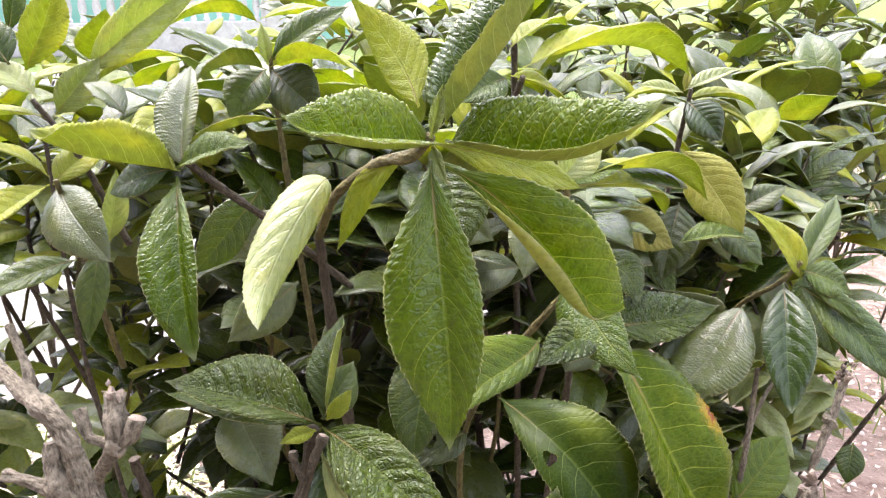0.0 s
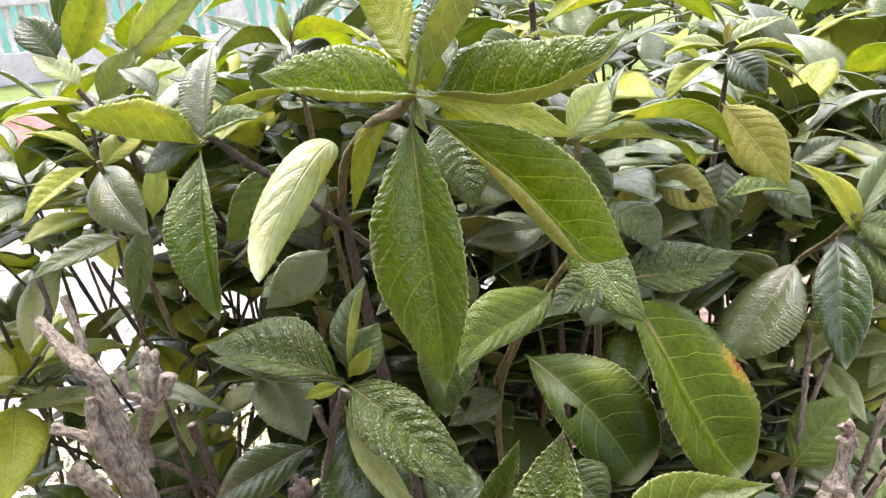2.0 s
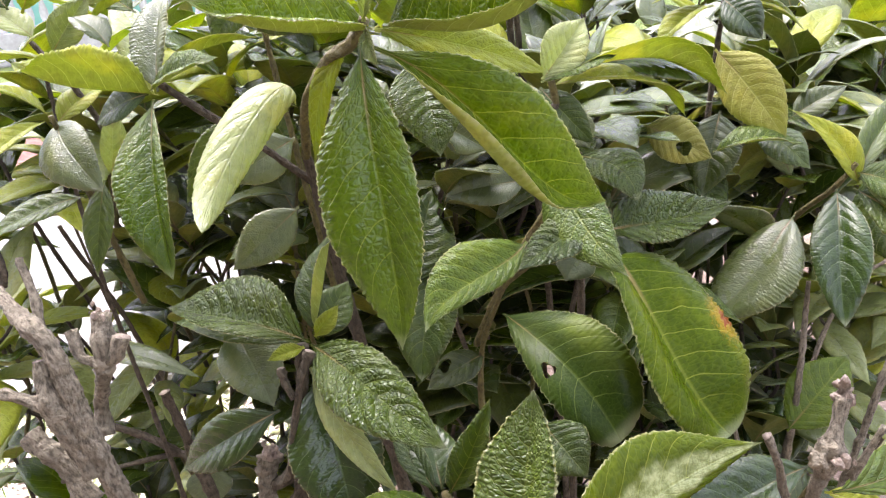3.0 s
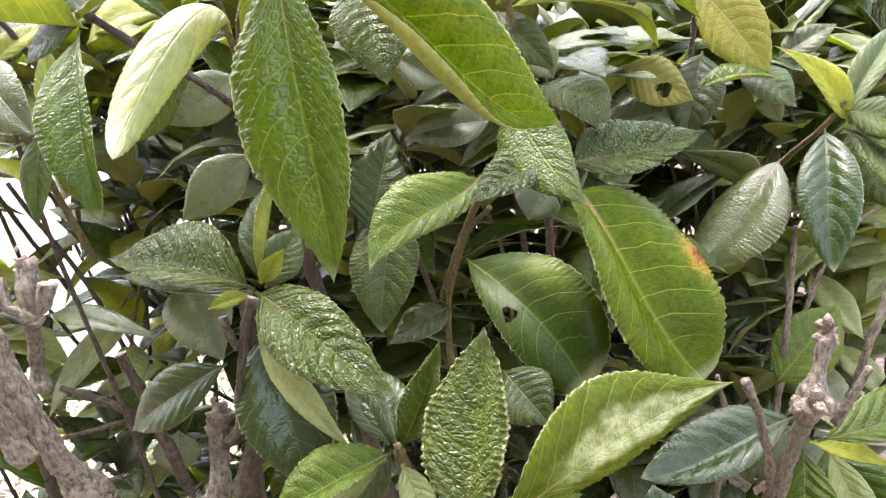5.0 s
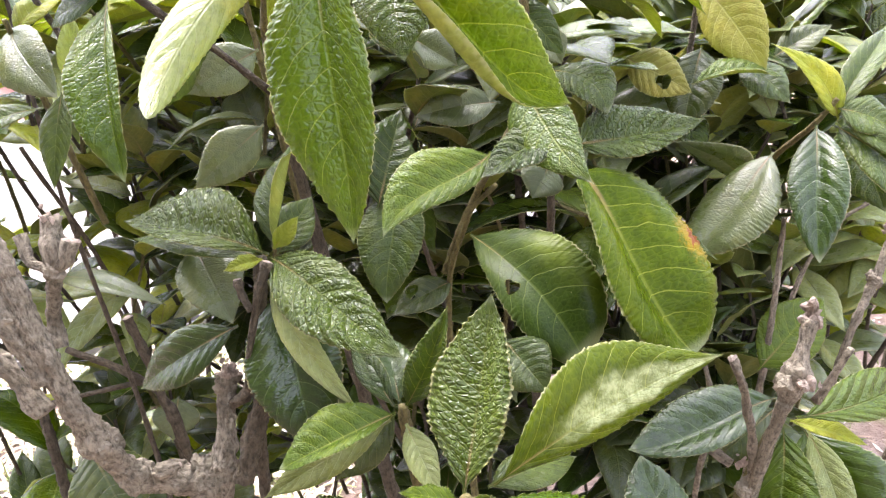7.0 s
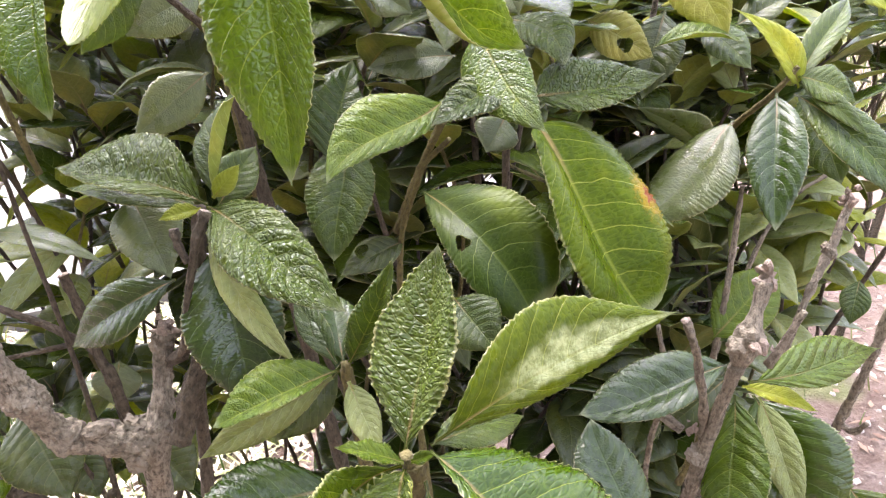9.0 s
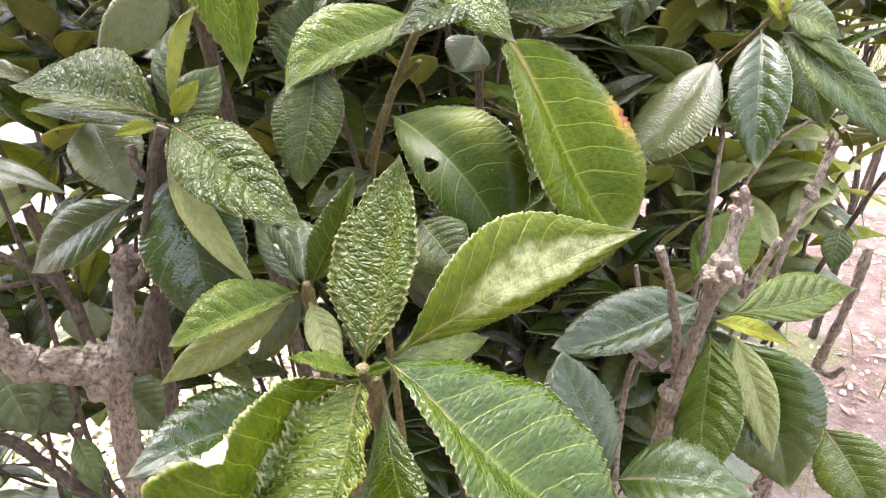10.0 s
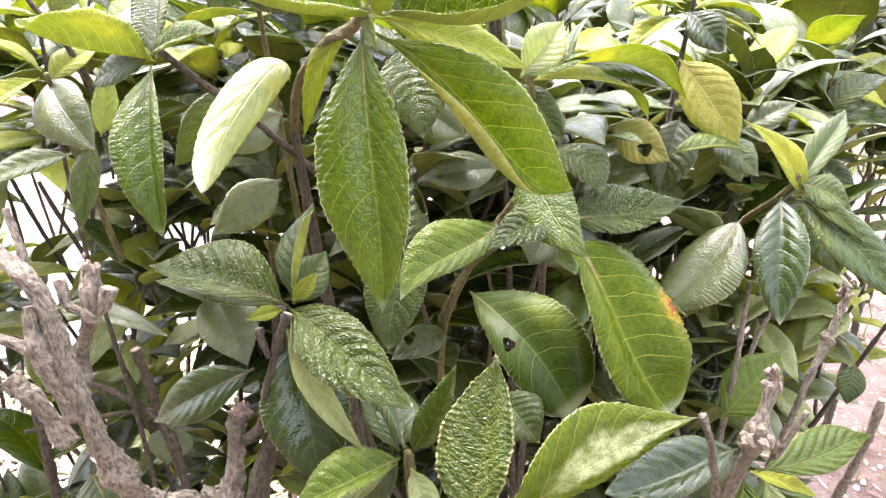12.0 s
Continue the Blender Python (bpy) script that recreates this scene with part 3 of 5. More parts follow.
        for k in range(sides):
            bm.faces.new((a[k], a[(k + 1) % sides], b[(k + 1) % sides], b[k]))


def box(bm, x0, x1, y0, y1, z0, z1, bevel=0.01):
    m = Matrix.Translation(((x0 + x1) / 2, (y0 + y1) / 2, (z0 + z1) / 2)) @ Matrix.Diagonal((x1 - x0, y1 - y0, z1 - z0, 1))
    made = bmesh.ops.create_cube(bm, size=1.0, matrix=m)["verts"]
    if bevel:
        edges = list({e for v in made for e in v.link_edges})
        bmesh.ops.bevel(bm, geom=edges, offset=bevel, segments=2, affect="EDGES")


def build_shade_wall():
    """Unseen wall added at the walker's back to block sky and darken reflections."""
    bm = bmesh.new()
    box(bm, -9, 0.35, -1.95, -1.70, -0.02, 5.6, 0.015)
    box(bm, -9.04, 0.39, -2.00, -1.55, 5.6, 5.72, 0.01)
    return tagged(part("unseen_block_wall", bm, SHADE_WALL, None), "unseen dark wall with a flat coping, added to block sky light", "wall", kind="structure")


build_shade_wall()


def build_balustrade():
    fence = tagged(new("balustrade"), "weathered white balustrade with turned balusters", "balustrade")
    fence.location, fence.rotation_euler = (-8.4, 10.9, 0), (0, 0, radians(25))
    bpy.context.view_layer.update()
    bm = bmesh.new()
    box(bm, -6, 6.5, -0.16, 0.16, 0, 0.46, 0.02)
    part("plinth", bm, PAINT_WHITE, fence)
    bm = bmesh.new()
    box(bm, -6, 6.5, -0.13, 0.13, 1.115, 1.32, 0.02)
    part("rail", bm, PAINT_WHITE, fence)
    first = None
    x = -5.9
    while x < 6.4:
        if first is None:
            bm = bmesh.new()
            lathe(bm, [(0.05, 0), (0.05, 0.06), (0.032, 0.08), (0.062, 0.2), (0.06, 0.28), (0.028, 0.42), (0.035, 0.47), (0.05, 0.5), (0.055, 0.58), (0.055, 0.665)], 0, 0, 0.458)
            first = part("baluster", bm, PAINT_WHITE, fence)
            first.data.shade_smooth()
            ob = first
        else:
            ob = new("baluster", first.data)
            ob.parent = fence
        ob.location = (x, 0, 0)
        x += 0.2
    for x in (-4.3, -2.2, -0.1, 2.0, 4.1, 6.2):
        bm = bmesh.new()
        box(bm, x - 0.19, x + 0.19, -0.19, 0.19, 0, 1.5, 0.015)
        box(bm, x - 0.19, x + 0.19, -0.23, 0.23, 1.5, 1.58, 0.015)
        part("post", bm, PAINT_WHITE, fence)


def build_house():
    house = tagged(new("house"), "turquoise painted house wall behind the balustrade", "house")
    house.location, house.rotation_euler = (-9.4, 13.0, 0), (0, 0, radians(25))
    bm = bmesh.new()
    box(bm, -8, 9, 0, 0.25, 0, 3.2, 0)
    part("wall", bm, PAINT_TEAL, house)
    bm = bmesh.new()
    box(bm, -8.2, 9.2, -0.5, 0.9, 3.2, 3.4, 0.02)
    part("roof", bm, PAINT_WHITE, house, "weathered white concrete roof slab")


def build_heap():
    """A low heap of red-brown earth and broken lumps on the pavement."""
    rng = np.random.default_rng(11)
    heap = grid_sheet("earth_mound", -1.2, 1.2, -0.8, 0.8, 40, 28, lambda x, y: max(0.0, 0.42 * (1 - (x / 1.2) ** 2) * (1 - (y / 0.8) ** 2) * (1 + 0.5 * noise.noise(Vector((x * 3, y * 3, 5)))) + 0.05 * noise.noise(Vector((x * 11, y * 11, 7)))), [BRICK_RED])
    heap.location = (-4.15, 5.0, 0.04)
    return tagged(heap, "low heap of red-brown earth on the pavement", "earth heap")


def build_bag():
    """A small crumpled plastic bag, blue with a white side."""
    bag = tagged(new("plastic_bag"), "small crumpled blue and white plastic bag on the lawn", "plastic bag")
    bag.location = (4.96, 11.03, 0.0)
    for name, m, at, size in (("blue_side", BLUE, (-0.05, 0, 0.11), (0.17, 0.14, 0.12)), ("white_side", PAINT_WHITE, (0.13, 0.0, 0.10), (0.10, 0.11, 0.09))):
        bm = bmesh.new()
        bmesh.ops.create_icosphere(bm, subdivisions=3, radius=1.0)
        for v in bm.verts:
            v.co = v.co * (1 + 0.45 * noise.noise(v.co * 2.2 + Vector(at) * 9))
            v.co = Vector((v.co.x * size[0] + at[0], v.co.y * size[1] + at[1], max(0.0, v.co.z * size[2] + at[2])))
        part(name, bm, m, bag)


build_bag()
build_balustrade()
build_house()
build_heap()


# ---- the shrubs that stand nearest ----
SHRUBS = {}
SHRUBS["left"] = shrub("old pruned shrub with a knotty grey trunk and glossy serrated leaves", (-0.10, 0.36, 0))
SHRUBS["middle"] = shrub("leafy shrub with whorls of fresh green serrated leaves", (0.03, 0.47, 0))
SHRUBS["right"] = shrub("pruned shrub with bare grey stubs and wrinkled dark leaves", (0.19, 0.44, 0))
bpy.context.view_layer.update()


def branch(owner, points, material=BARK, knots=0.15, seed=0, cut=None, label="", sides=18, steps=6, fine=1):
    return under(tube("branch", points, material, None, sides, steps, knots, seed, cut, label, fine), owner)


def sprig(owner, points, material=STEM_GREEN, seed=0, label="", knots=0.12):
    return under(tube("sprig", points, material, None, 9, 6, knots, seed, None, label), owner)


def stub_face(owner, place, r, seed):
    """The broken, pale, lumpy end of a pruned branch."""
    rng = np.random.default_rng(seed)
    bm = bmesh.new()
    for _ in range(12):
        c = Vector(place) + Vector(rng.normal(0, r * 0.5, 3).tolist())
        bmesh.ops.create_icosphere(bm, subdivisions=2, radius=r * rng.uniform(0.2, 0.45), matrix=Matrix.Translation(c) @ Matrix.Diagonal((rng.uniform(0.5, 1.3), rng.uniform(0.5, 1.3), rng.uniform(0.5, 1.5), 1)))
    for v in bm.verts:
        v.co += Vector(noise.noise_vector(v.co * 420)) * r * 0.4
    ob = part("stub_end", bm, CUT_WOOD, None, "pale broken end of a cut branch")
    ob.data.shade_smooth()
    return under(ob, owner)


# woody parts, left: trunk, knot, limb and pruned stubs
LEFT, MIDDLE, RIGHT = SHRUBS["left"], SHRUBS["middle"], SHRUBS["right"]
branch(LEFT, [(-0.100, 0.362, 0.0, 0.0088), (-0.108, 0.356, 0.35, 0.0075), (-0.112, 0.348, 0.56, 0.0065), (-0.106, 0.342, 0.645, 0.0071), (-0.103, 0.337, 0.672, 0.0085)], BARK, 0.12, 1, label="grey knotty trunk", sides=28)
branch(LEFT, [(-0.1026, 0.3380, 0.6671, 0.0095), (-0.1151, 0.3350, 0.6694, 0.0086), (-0.1252, 0.3320, 0.6740, 0.0081), (-0.1347, 0.3300, 0.6736, 0.0070), (-0.1418, 0.3270, 0.6789, 0.0080), (-0.1465, 0.3220, 0.6917, 0.0066), (-0.1492, 0.3140, 0.7109, 0.0088), (-0.1500, 0.3080, 0.7266, 0.0060), (-0.1532, 0.3050, 0.7492, 0.0055), (-0.1584, 0.3040, 0.7783, 0.0052), (-0.1625, 0.3060, 0.8010, 0.0049), (-0.1682, 0.3090, 0.8182, 0.0046), (-0.1798, 0.3150, 0.8282, 0.0050), (-0.2029, 0.3350, 0.8311, 0.0037), (-0.2268, 0.3550, 0.8353, 0.0034)], BARK, 0.16, 2, CUT_WOOD, "crooked grey limb", 40, fine=4)
branch(LEFT, [(-0.100, 0.340, 0.668, 0.0076), (-0.097, 0.348, 0.690, 0.0055), (-0.096, 0.356, 0.712, 0.0055), (-0.094, 0.358, 0.724, 0.0066)], BARK, 0.2, 3, CUT_WOOD, "pruned grey stub", sides=36, fine=3)
branch(LEFT, [(-0.0838, 0.3310, 0.6722, 0.0054), (-0.0781, 0.3380, 0.6933, 0.0054), (-0.0705, 0.3440, 0.7133, 0.0050), (-0.0612, 0.3500, 0.7360, 0.0046)], BARK_DARK, 0.12, 4, label="dark pruned stub", sides=28, fine=3)
branch(LEFT, [(-0.1719, 0.3346, 0.7544, 0.0046), (-0.1717, 0.3396, 0.7718, 0.0037), (-0.1509, 0.3203, 0.8059, 0.0037), (-0.1516, 0.3293, 0.8280, 0.0046)], BARK, 0.3, 5, CUT_WOOD, "pruned grey stub")
branch(LEFT, [(-0.1498, 0.3205, 0.8058, 0.0032), (-0.1424, 0.3188, 0.8099, 0.0030), (-0.1387, 0.3210, 0.8193, 0.0040)], BARK, 0.2, 6, CUT_WOOD)
branch(LEFT, [(-0.1515, 0.3198, 0.8047, 0.0030), (-0.1642, 0.3236, 0.8078, 0.0026), (-0.1699, 0.3295, 0.8189, 0.0030)], BARK, 0.2, 7, CUT_WOOD)
branch(LEFT, [(-0.2085, 0.3580, 0.8054, 0.0029), (-0.2174, 0.3727, 0.8202, 0.0024), (-0.2312, 0.3876, 0.8371, 0.0021)], BARK, 0.25, 8)
branch(LEFT, [(-0.1693, 0.3010, 0.7890, 0.0032), (-0.1820, 0.3030, 0.7952, 0.0026), (-0.1967, 0.3050, 0.7990, 0.0028)], BARK, 0.3, 9, CUT_WOOD)
branch(LEFT, [(-0.108, 0.365, 0.50, 0.0042), (-0.095, 0.372, 0.60, 0.0038), (-0.088, 0.372, 0.68, 0.0035)], BARK_DARK, 0.1, 10)
# thin side branches low on the left
branch(LEFT, [(-0.1150, 0.3900, 0.440, 0.0038), (-0.1641, 0.4200, 0.4714, 0.0040), (-0.2194, 0.4400, 0.4916, 0.0044), (-0.2606, 0.4500, 0.5198, 0.0042), (-0.2849, 0.4500, 0.5303, 0.0050), (-0.2903, 0.4550, 0.5616, 0.0042), (-0.2940, 0.4600, 0.6171, 0.0036), (-0.3018, 0.4700, 0.6574, 0.0030)], BARK_DARK, 0.2, 11, sides=24, fine=2)
branch(LEFT, [(-0.2060, 0.4330, 0.494, 0.0024), (-0.2028, 0.4200, 0.5112, 0.0022), (-0.1936, 0.4200, 0.5386, 0.0020), (-0.1875, 0.4200, 0.5588, 0.0030)], BARK_DARK, 0.3, 12)
branch(LEFT, [(-0.150, 0.42, 0.35, 0.0028), (-0.1728, 0.4450, 0.5544, 0.0030), (-0.1785, 0.4450, 0.6028, 0.0030), (-0.1842, 0.4480, 0.6328, 0.0046), (-0.1914, 0.4500, 0.6513, 0.0032), (-0.1950, 0.4500, 0.6811, 0.0030), (-0.2008, 0.4500, 0.7070, 0.0028), (-0.2018, 0.4500, 0.7115, 0.0036)], BARK_DARK, 0.2, 13, CUT_WOOD)
branch(LEFT, [(-0.3075, 0.4600, 0.6298, 0.0016), (-0.2532, 0.4600, 0.6438, 0.0017), (-0.2066, 0.4600, 0.6536, 0.0019), (-0.1920, 0.452, 0.6540, 0.0018)], BARK_DARK, 0.15, 14)
branch(LEFT, [(-0.2600, 0.4600, 0.6810, 0.0024), (-0.2307, 0.4600, 0.6688, 0.0026), (-0.2165, 0.4600, 0.6604, 0.0030), (-0.2066, 0.4600, 0.6536, 0.0022), (-0.1930, 0.452, 0.6500, 0.0020)], BARK_DARK, 0.15, 46)
branch(LEFT, [(-0.1300, 0.3270, 0.6805, 0.0034), (-0.1230, 0.3245, 0.6842, 0.0040), (-0.1149, 0.3265, 0.6865, 0.0016)], BARK, 0.2, 47, CUT_WOOD, "healed scar of a cut twig", 24, fine=4)
branch(LEFT, [(-0.19, 0.52, 0.0, 0.0031), (-0.22, 0.52, 0.45, 0.0022), (-0.26, 0.54, 0.68, 0.0018), (-0.28, 0.50, 0.82, 0.0016)], BARK_DARK, 0.1, 15)
branch(LEFT, [(-0.16, 0.40, 0.30, 0.0027), (-0.20, 0.44, 0.62, 0.0018), (-0.225, 0.45, 0.80, 0.0014), (-0.23, 0.455, 0.93, 0.0012)], BARK_DARK, 0.1, 16)
# middle: the stem of the top whorl and the others
branch(MIDDLE, [(0.03, 0.47, 0.0, 0.0075), (-0.02, 0.46, 0.45, 0.0053), (-0.055, 0.44, 0.75, 0.0039), (-0.065, 0.421, 0.878, 0.0027)], BARK_DARK, 0.1, 17)
branch(MIDDLE, [(0.04, 0.47, 0.0, 0.0038), (0.03, 0.455, 0.5, 0.0029), (0.018, 0.452, 0.70, 0.0020), (0.035, 0.43, 0.78, 0.0017), (0.055, 0.41, 0.81, 0.0014)], STEM_GREEN, 0.1, 18)
branch(MIDDLE, [(0.05, 0.46, 0.0, 0.0072), (0.05, 0.36, 0.5, 0.0054), (0.053, 0.27, 0.66, 0.0038), (0.050, 0.245, 0.733, 0.0038)], STEM_GREEN, 0.1, 19)
branch(MIDDLE, [(0.02, 0.47, 0.0, 0.0059), (0.015, 0.38, 0.5, 0.0043), (0.014, 0.32, 0.68, 0.0032), (0.013, 0.308, 0.733, 0.0027)], STEM_GREEN, 0.1, 20)
branch(MIDDLE, [(0.06, 0.48, 0.0, 0.0040), (0.075, 0.46, 0.6, 0.0026), (0.085, 0.43, 0.80, 0.0022), (0.074, 0.408, 0.90, 0.0023)], BARK_DARK, 0.1, 21)
branch(MIDDLE, [(0.08, 0.52, 0.0, 0.0040), (0.07, 0.56, 0.6, 0.0026), (0.055, 0.525, 0.90, 0.0021), (0.050, 0.515, 1.02, 0.0020)], BARK_DARK, 0.1, 22)
# right: stub with a burl, forked below
branch(RIGHT, [(0.175, 0.43, 0.0, 0.0056), (0.168, 0.415, 0.40, 0.0044), (0.1921, 0.3980, 0.5690, 0.0040), (0.1973, 0.3870, 0.6256, 0.0042), (0.2007, 0.3750, 0.6691, 0.0034), (0.2019, 0.3620, 0.7031, 0.0040)], BARK, 0.12, 23, label="grey-brown forked branch")
branch(RIGHT, [(0.2023, 0.3620, 0.7043, 0.0046), (0.2048, 0.3610, 0.7175, 0.0075), (0.2072, 0.3620, 0.7280, 0.0046), (0.2093, 0.3650, 0.7362, 0.0034), (0.2121, 0.3690, 0.7469, 0.0046)], BARK, 0.14, 24, CUT_WOOD, "burl on a pruned stub")
branch(RIGHT, [(0.2163, 0.3600, 0.7043, 0.0024), (0.2227, 0.3580, 0.7216, 0.0019), (0.2280, 0.3560, 0.7375, 0.0017)], BARK, 0.15, 25)
branch(RIGHT, [(0.1972, 0.3870, 0.6334, 0.0030), (0.1929, 0.3800, 0.6659, 0.0024), (0.1865, 0.3720, 0.6914, 0.0023), (0.1815, 0.3670, 0.7104, 0.0020), (0.1739, 0.3620, 0.7290, 0.0024)], BARK, 0.22, 26, CUT_WOOD, "thin pruned twig")
branch(RIGHT, [(0.186, 0.392, 0.640, 0.0030), (0.176, 0.400, 0.644, 0.0026), (0.163, 0.412, 0.650, 0.0018)], BARK, 0.2, 27)
branch(RIGHT, [(0.26, 0.46, 0.0, 0.0046), (0.245, 0.42, 0.40, 0.0038), (0.2571, 0.3980, 0.5394, 0.0034), (0.2647, 0.3950, 0.5628, 0.0031), (0.2773, 0.3920, 0.5943, 0.0026)], BARK, 0.15, 28, CUT_WOOD, "grey-brown pruned branch")
branch(RIGHT, [(0.264, 0.395, 0.560, 0.0035), (0.256, 0.390, 0.570, 0.0030), (0.252, 0.388, 0.578, 0.0035)], BARK, 0.3, 29, CUT_WOOD)
branch(RIGHT, [(0.27, 0.56, 0.0, 0.0036), (0.27, 0.54, 0.45, 0.0027), (0.295, 0.53, 0.63, 0.0026), (0.318, 0.55, 0.680, 0.0032), (0.335, 0.568, 0.712, 0.0026)], BARK, 0.25, 30, CUT_WOOD, "knotty grey stub")
branch(RIGHT, [(0.24, 0.58, 0.0, 0.0034), (0.25, 0.60, 0.45, 0.0023), (0.285, 0.62, 0.63, 0.0020), (0.315, 0.63, 0.69, 0.0016), (0.343, 0.634, 0.712, 0.0015)], BARK, 0.15, 31)
branch(RIGHT, [(0.335, 0.56, 0.0, 0.0040), (0.325, 0.54, 0.38, 0.0034), (0.3158, 0.5000, 0.5280, 0.0030), (0.3194, 0.4880, 0.5763, 0.0034), (0.3200, 0.4700, 0.6291, 0.0028), (0.3189, 0.4600, 0.6566, 0.0032), (0.3193, 0.4550, 0.6863, 0.0024)], BARK, 0.2, 32, CUT_WOOD, "grey-brown pruned branch")
branch(RIGHT, [(0.3194, 0.4880, 0.5763, 0.0026), (0.3264, 0.4800, 0.5749, 0.0020), (0.3294, 0.4700, 0.5888, 0.0014)], BARK, 0.3, 33)
branch(RIGHT, [(0.20, 0.50, 0.0, 0.0030), (0.188, 0.49, 0.5, 0.0022), (0.196, 0.48, 0.60, 0.0018), (0.186, 0.478, 0.66, 0.0015)], BARK, 0.2, 34)
branch(RIGHT, [(0.23, 0.54, 0.0, 0.0037), (0.235, 0.53, 0.5, 0.0029), (0.240, 0.52, 0.66, 0.0023), (0.245, 0.53, 0.74, 0.0016)], BARK, 0.15, 35)
for place, r, seed in (((0.2124, 0.3690, 0.7486), 0.0062, 1), ((0.2090, 0.3530, 0.7195), 0.0050, 2), ((-0.152, 0.329, 0.828), 0.0042, 3), ((-0.093, 0.357, 0.727), 0.0055, 4), ((0.335, 0.568, 0.715), 0.0065, 5), ((0.190, 0.386, 0.646), 0.004, 7), ((0.2548, 0.3940, 0.5477), 0.0035, 8)):
    stub_face(LEFT if place[0] < 0 else RIGHT, place, r, seed)


def burl(owner, place, r, seed):
    """A lumpy swelling of old bark round a pruned joint."""
    lump = np.random.default_rng(seed)
    bm = bmesh.new()
    for _ in range(7):
        c = Vector(place) + Vector(lump.normal(0, r * 0.33, 3).tolist())
        bmesh.ops.create_icosphere(bm, subdivisions=4, radius=r * lump.uniform(0.55, 0.85), matrix=Matrix.Translation(c))
    for v in bm.verts:
        v.co += Vector(noise.noise_vector(v.co * 240)) * r * 0.3 + Vector(noise.noise_vector(v.co * 620)) * r * 0.2
    ob = part("burl", bm, BARK, None, "lumpy grey burl")
    ob.data.shade_smooth()
    return under(ob, owner)


for place, r, seed in (((0.2049, 0.3600, 0.7189), 0.0076, 1), ((-0.1075, 0.3370, 0.6675), 0.0098, 2), ((-0.1101, 0.3330, 0.6606), 0.0064, 9), ((-0.1488, 0.3150, 0.7100), 0.0064, 3), ((-0.1700, 0.3020, 0.7884), 0.0050, 4), ((-0.096, 0.357, 0.718), 0.0055, 5), ((0.319, 0.551, 0.682), 0.0055, 6), ((-0.150, 0.320, 0.806), 0.0045, 7), ((0.195, 0.386, 0.630), 0.0055, 8)):
    burl(LEFT if place[0] < 0 else RIGHT, place, r, seed)

# knotty twig with a cut top before the whorl of wrinkled leaves, two thick pruned stubs at its foot
branch(LEFT, [(-0.0908, 0.3520, 0.7088, 0.0030), (-0.0801, 0.3450, 0.7183, 0.0036), (-0.0737, 0.3400, 0.7314, 0.0024), (-0.0696, 0.3380, 0.7500, 0.0017), (-0.0606, 0.3385, 0.780, 0.0018), (-0.0545, 0.343, 0.7965, 0.0023)], BARK_DARK, 0.3, 41, CUT_WOOD, "dark knotty twig with a cut top")
branch(LEFT, [(-0.0655, 0.338, 0.772, 0.0020), (-0.0690, 0.339, 0.780, 0.0017), (-0.0704, 0.3402, 0.7885, 0.0022)], BARK_DARK, 0.3, 42, CUT_WOOD)
branch(LEFT, [(-0.1586, 0.3030, 0.7539, 0.0052), (-0.1651, 0.3020, 0.7747, 0.0048), (-0.1693, 0.3010, 0.7890, 0.0060), (-0.1722, 0.3030, 0.8030, 0.0042), (-0.1734, 0.3060, 0.8153, 0.0034)], BARK, 0.15, 43, CUT_WOOD, "pruned grey limb", sides=36, fine=3)
branch(LEFT, [(-0.2410, 0.381, 0.823, 0.0022), (-0.2395, 0.384, 0.836, 0.0016), (-0.2450, 0.388, 0.850, 0.0018)], BARK_DARK, 0.3, 44)
branch(LEFT, [(-0.1713, 0.3120, 0.7294, 0.0056), (-0.1849, 0.3160, 0.7478, 0.0052), (-0.1948, 0.3180, 0.7577, 0.0050), (-0.2029, 0.3200, 0.7644, 0.0058)], BARK, 0.15, 45, CUT_WOOD, "pruned grey limb", sides=36, fine=3)



# ---- leaves, sprig by sprig: foot, tip, facing, breadth ----
shoot = sprig(MIDDLE, [(-0.065, 0.421, 0.878, 0.0027), (-0.049, 0.381, 0.912, 0.0025), (-0.024, 0.340, 0.938, 0.0024), (-0.008, 0.318, 0.946, 0.0027), (0.001, 0.312, 0.956, 0.0021)], STEM_GREEN, 50, "brown-green stem ending in a whorl of leaves")
leaf(shoot, (0.0009, 0.2991, 0.9484), (0.0090, 0.2701, 0.8341), (-0.14, -0.94, 0.32), (0.0155, 0.0238), "deep", fold=(20, 22), arch=0.066, sway=-0.027, crinkle=1.4, bend=(-0.020, -0.008, -6, 1.09, 1.19))
leaf(shoot, (0.0047, 0.3030, 0.9463), (0.0934, 0.3402, 0.8680), (0.13, -0.96, -0.23), (0.0227, 0.0087), "lush", fold=(9, 15), arch=0.190, sway=-0.026, crinkle=1, curl=(0, 95), bend=(0.014, 0.066, -8, 1.02, 1.11))
leaf(shoot, (0.0719, 0.3790, 0.8730), (0.1022, 0.3327, 0.8342), (-0.36, -0.82, 0.45), (0.0134, 0.0179), "fresh", fold=(-2, 11), arch=0.007, sway=0.050, crinkle=1.2, bend=(0.001, 0.001, 4, 0.74, 1.31))
leaf(shoot, (0.0909, 0.3657, 0.8509), (0.0522, 0.3445, 0.8348), (-0.08, -0.51, 0.86), 0.0248, "rough", fold=(19, 19), arch=0.05, crinkle=1.5)
leaf(shoot, (0.0034, 0.3163, 0.9519), (-0.0503, 0.2694, 0.9705), (0.61, -0.52, 0.59), (0.0172, 0.0233), "sunny", fold=(77, 29), arch=-0.020, sway=-0.080, crinkle=1, bend=(-0.021, -0.009, -2, 0.89, 1.12))
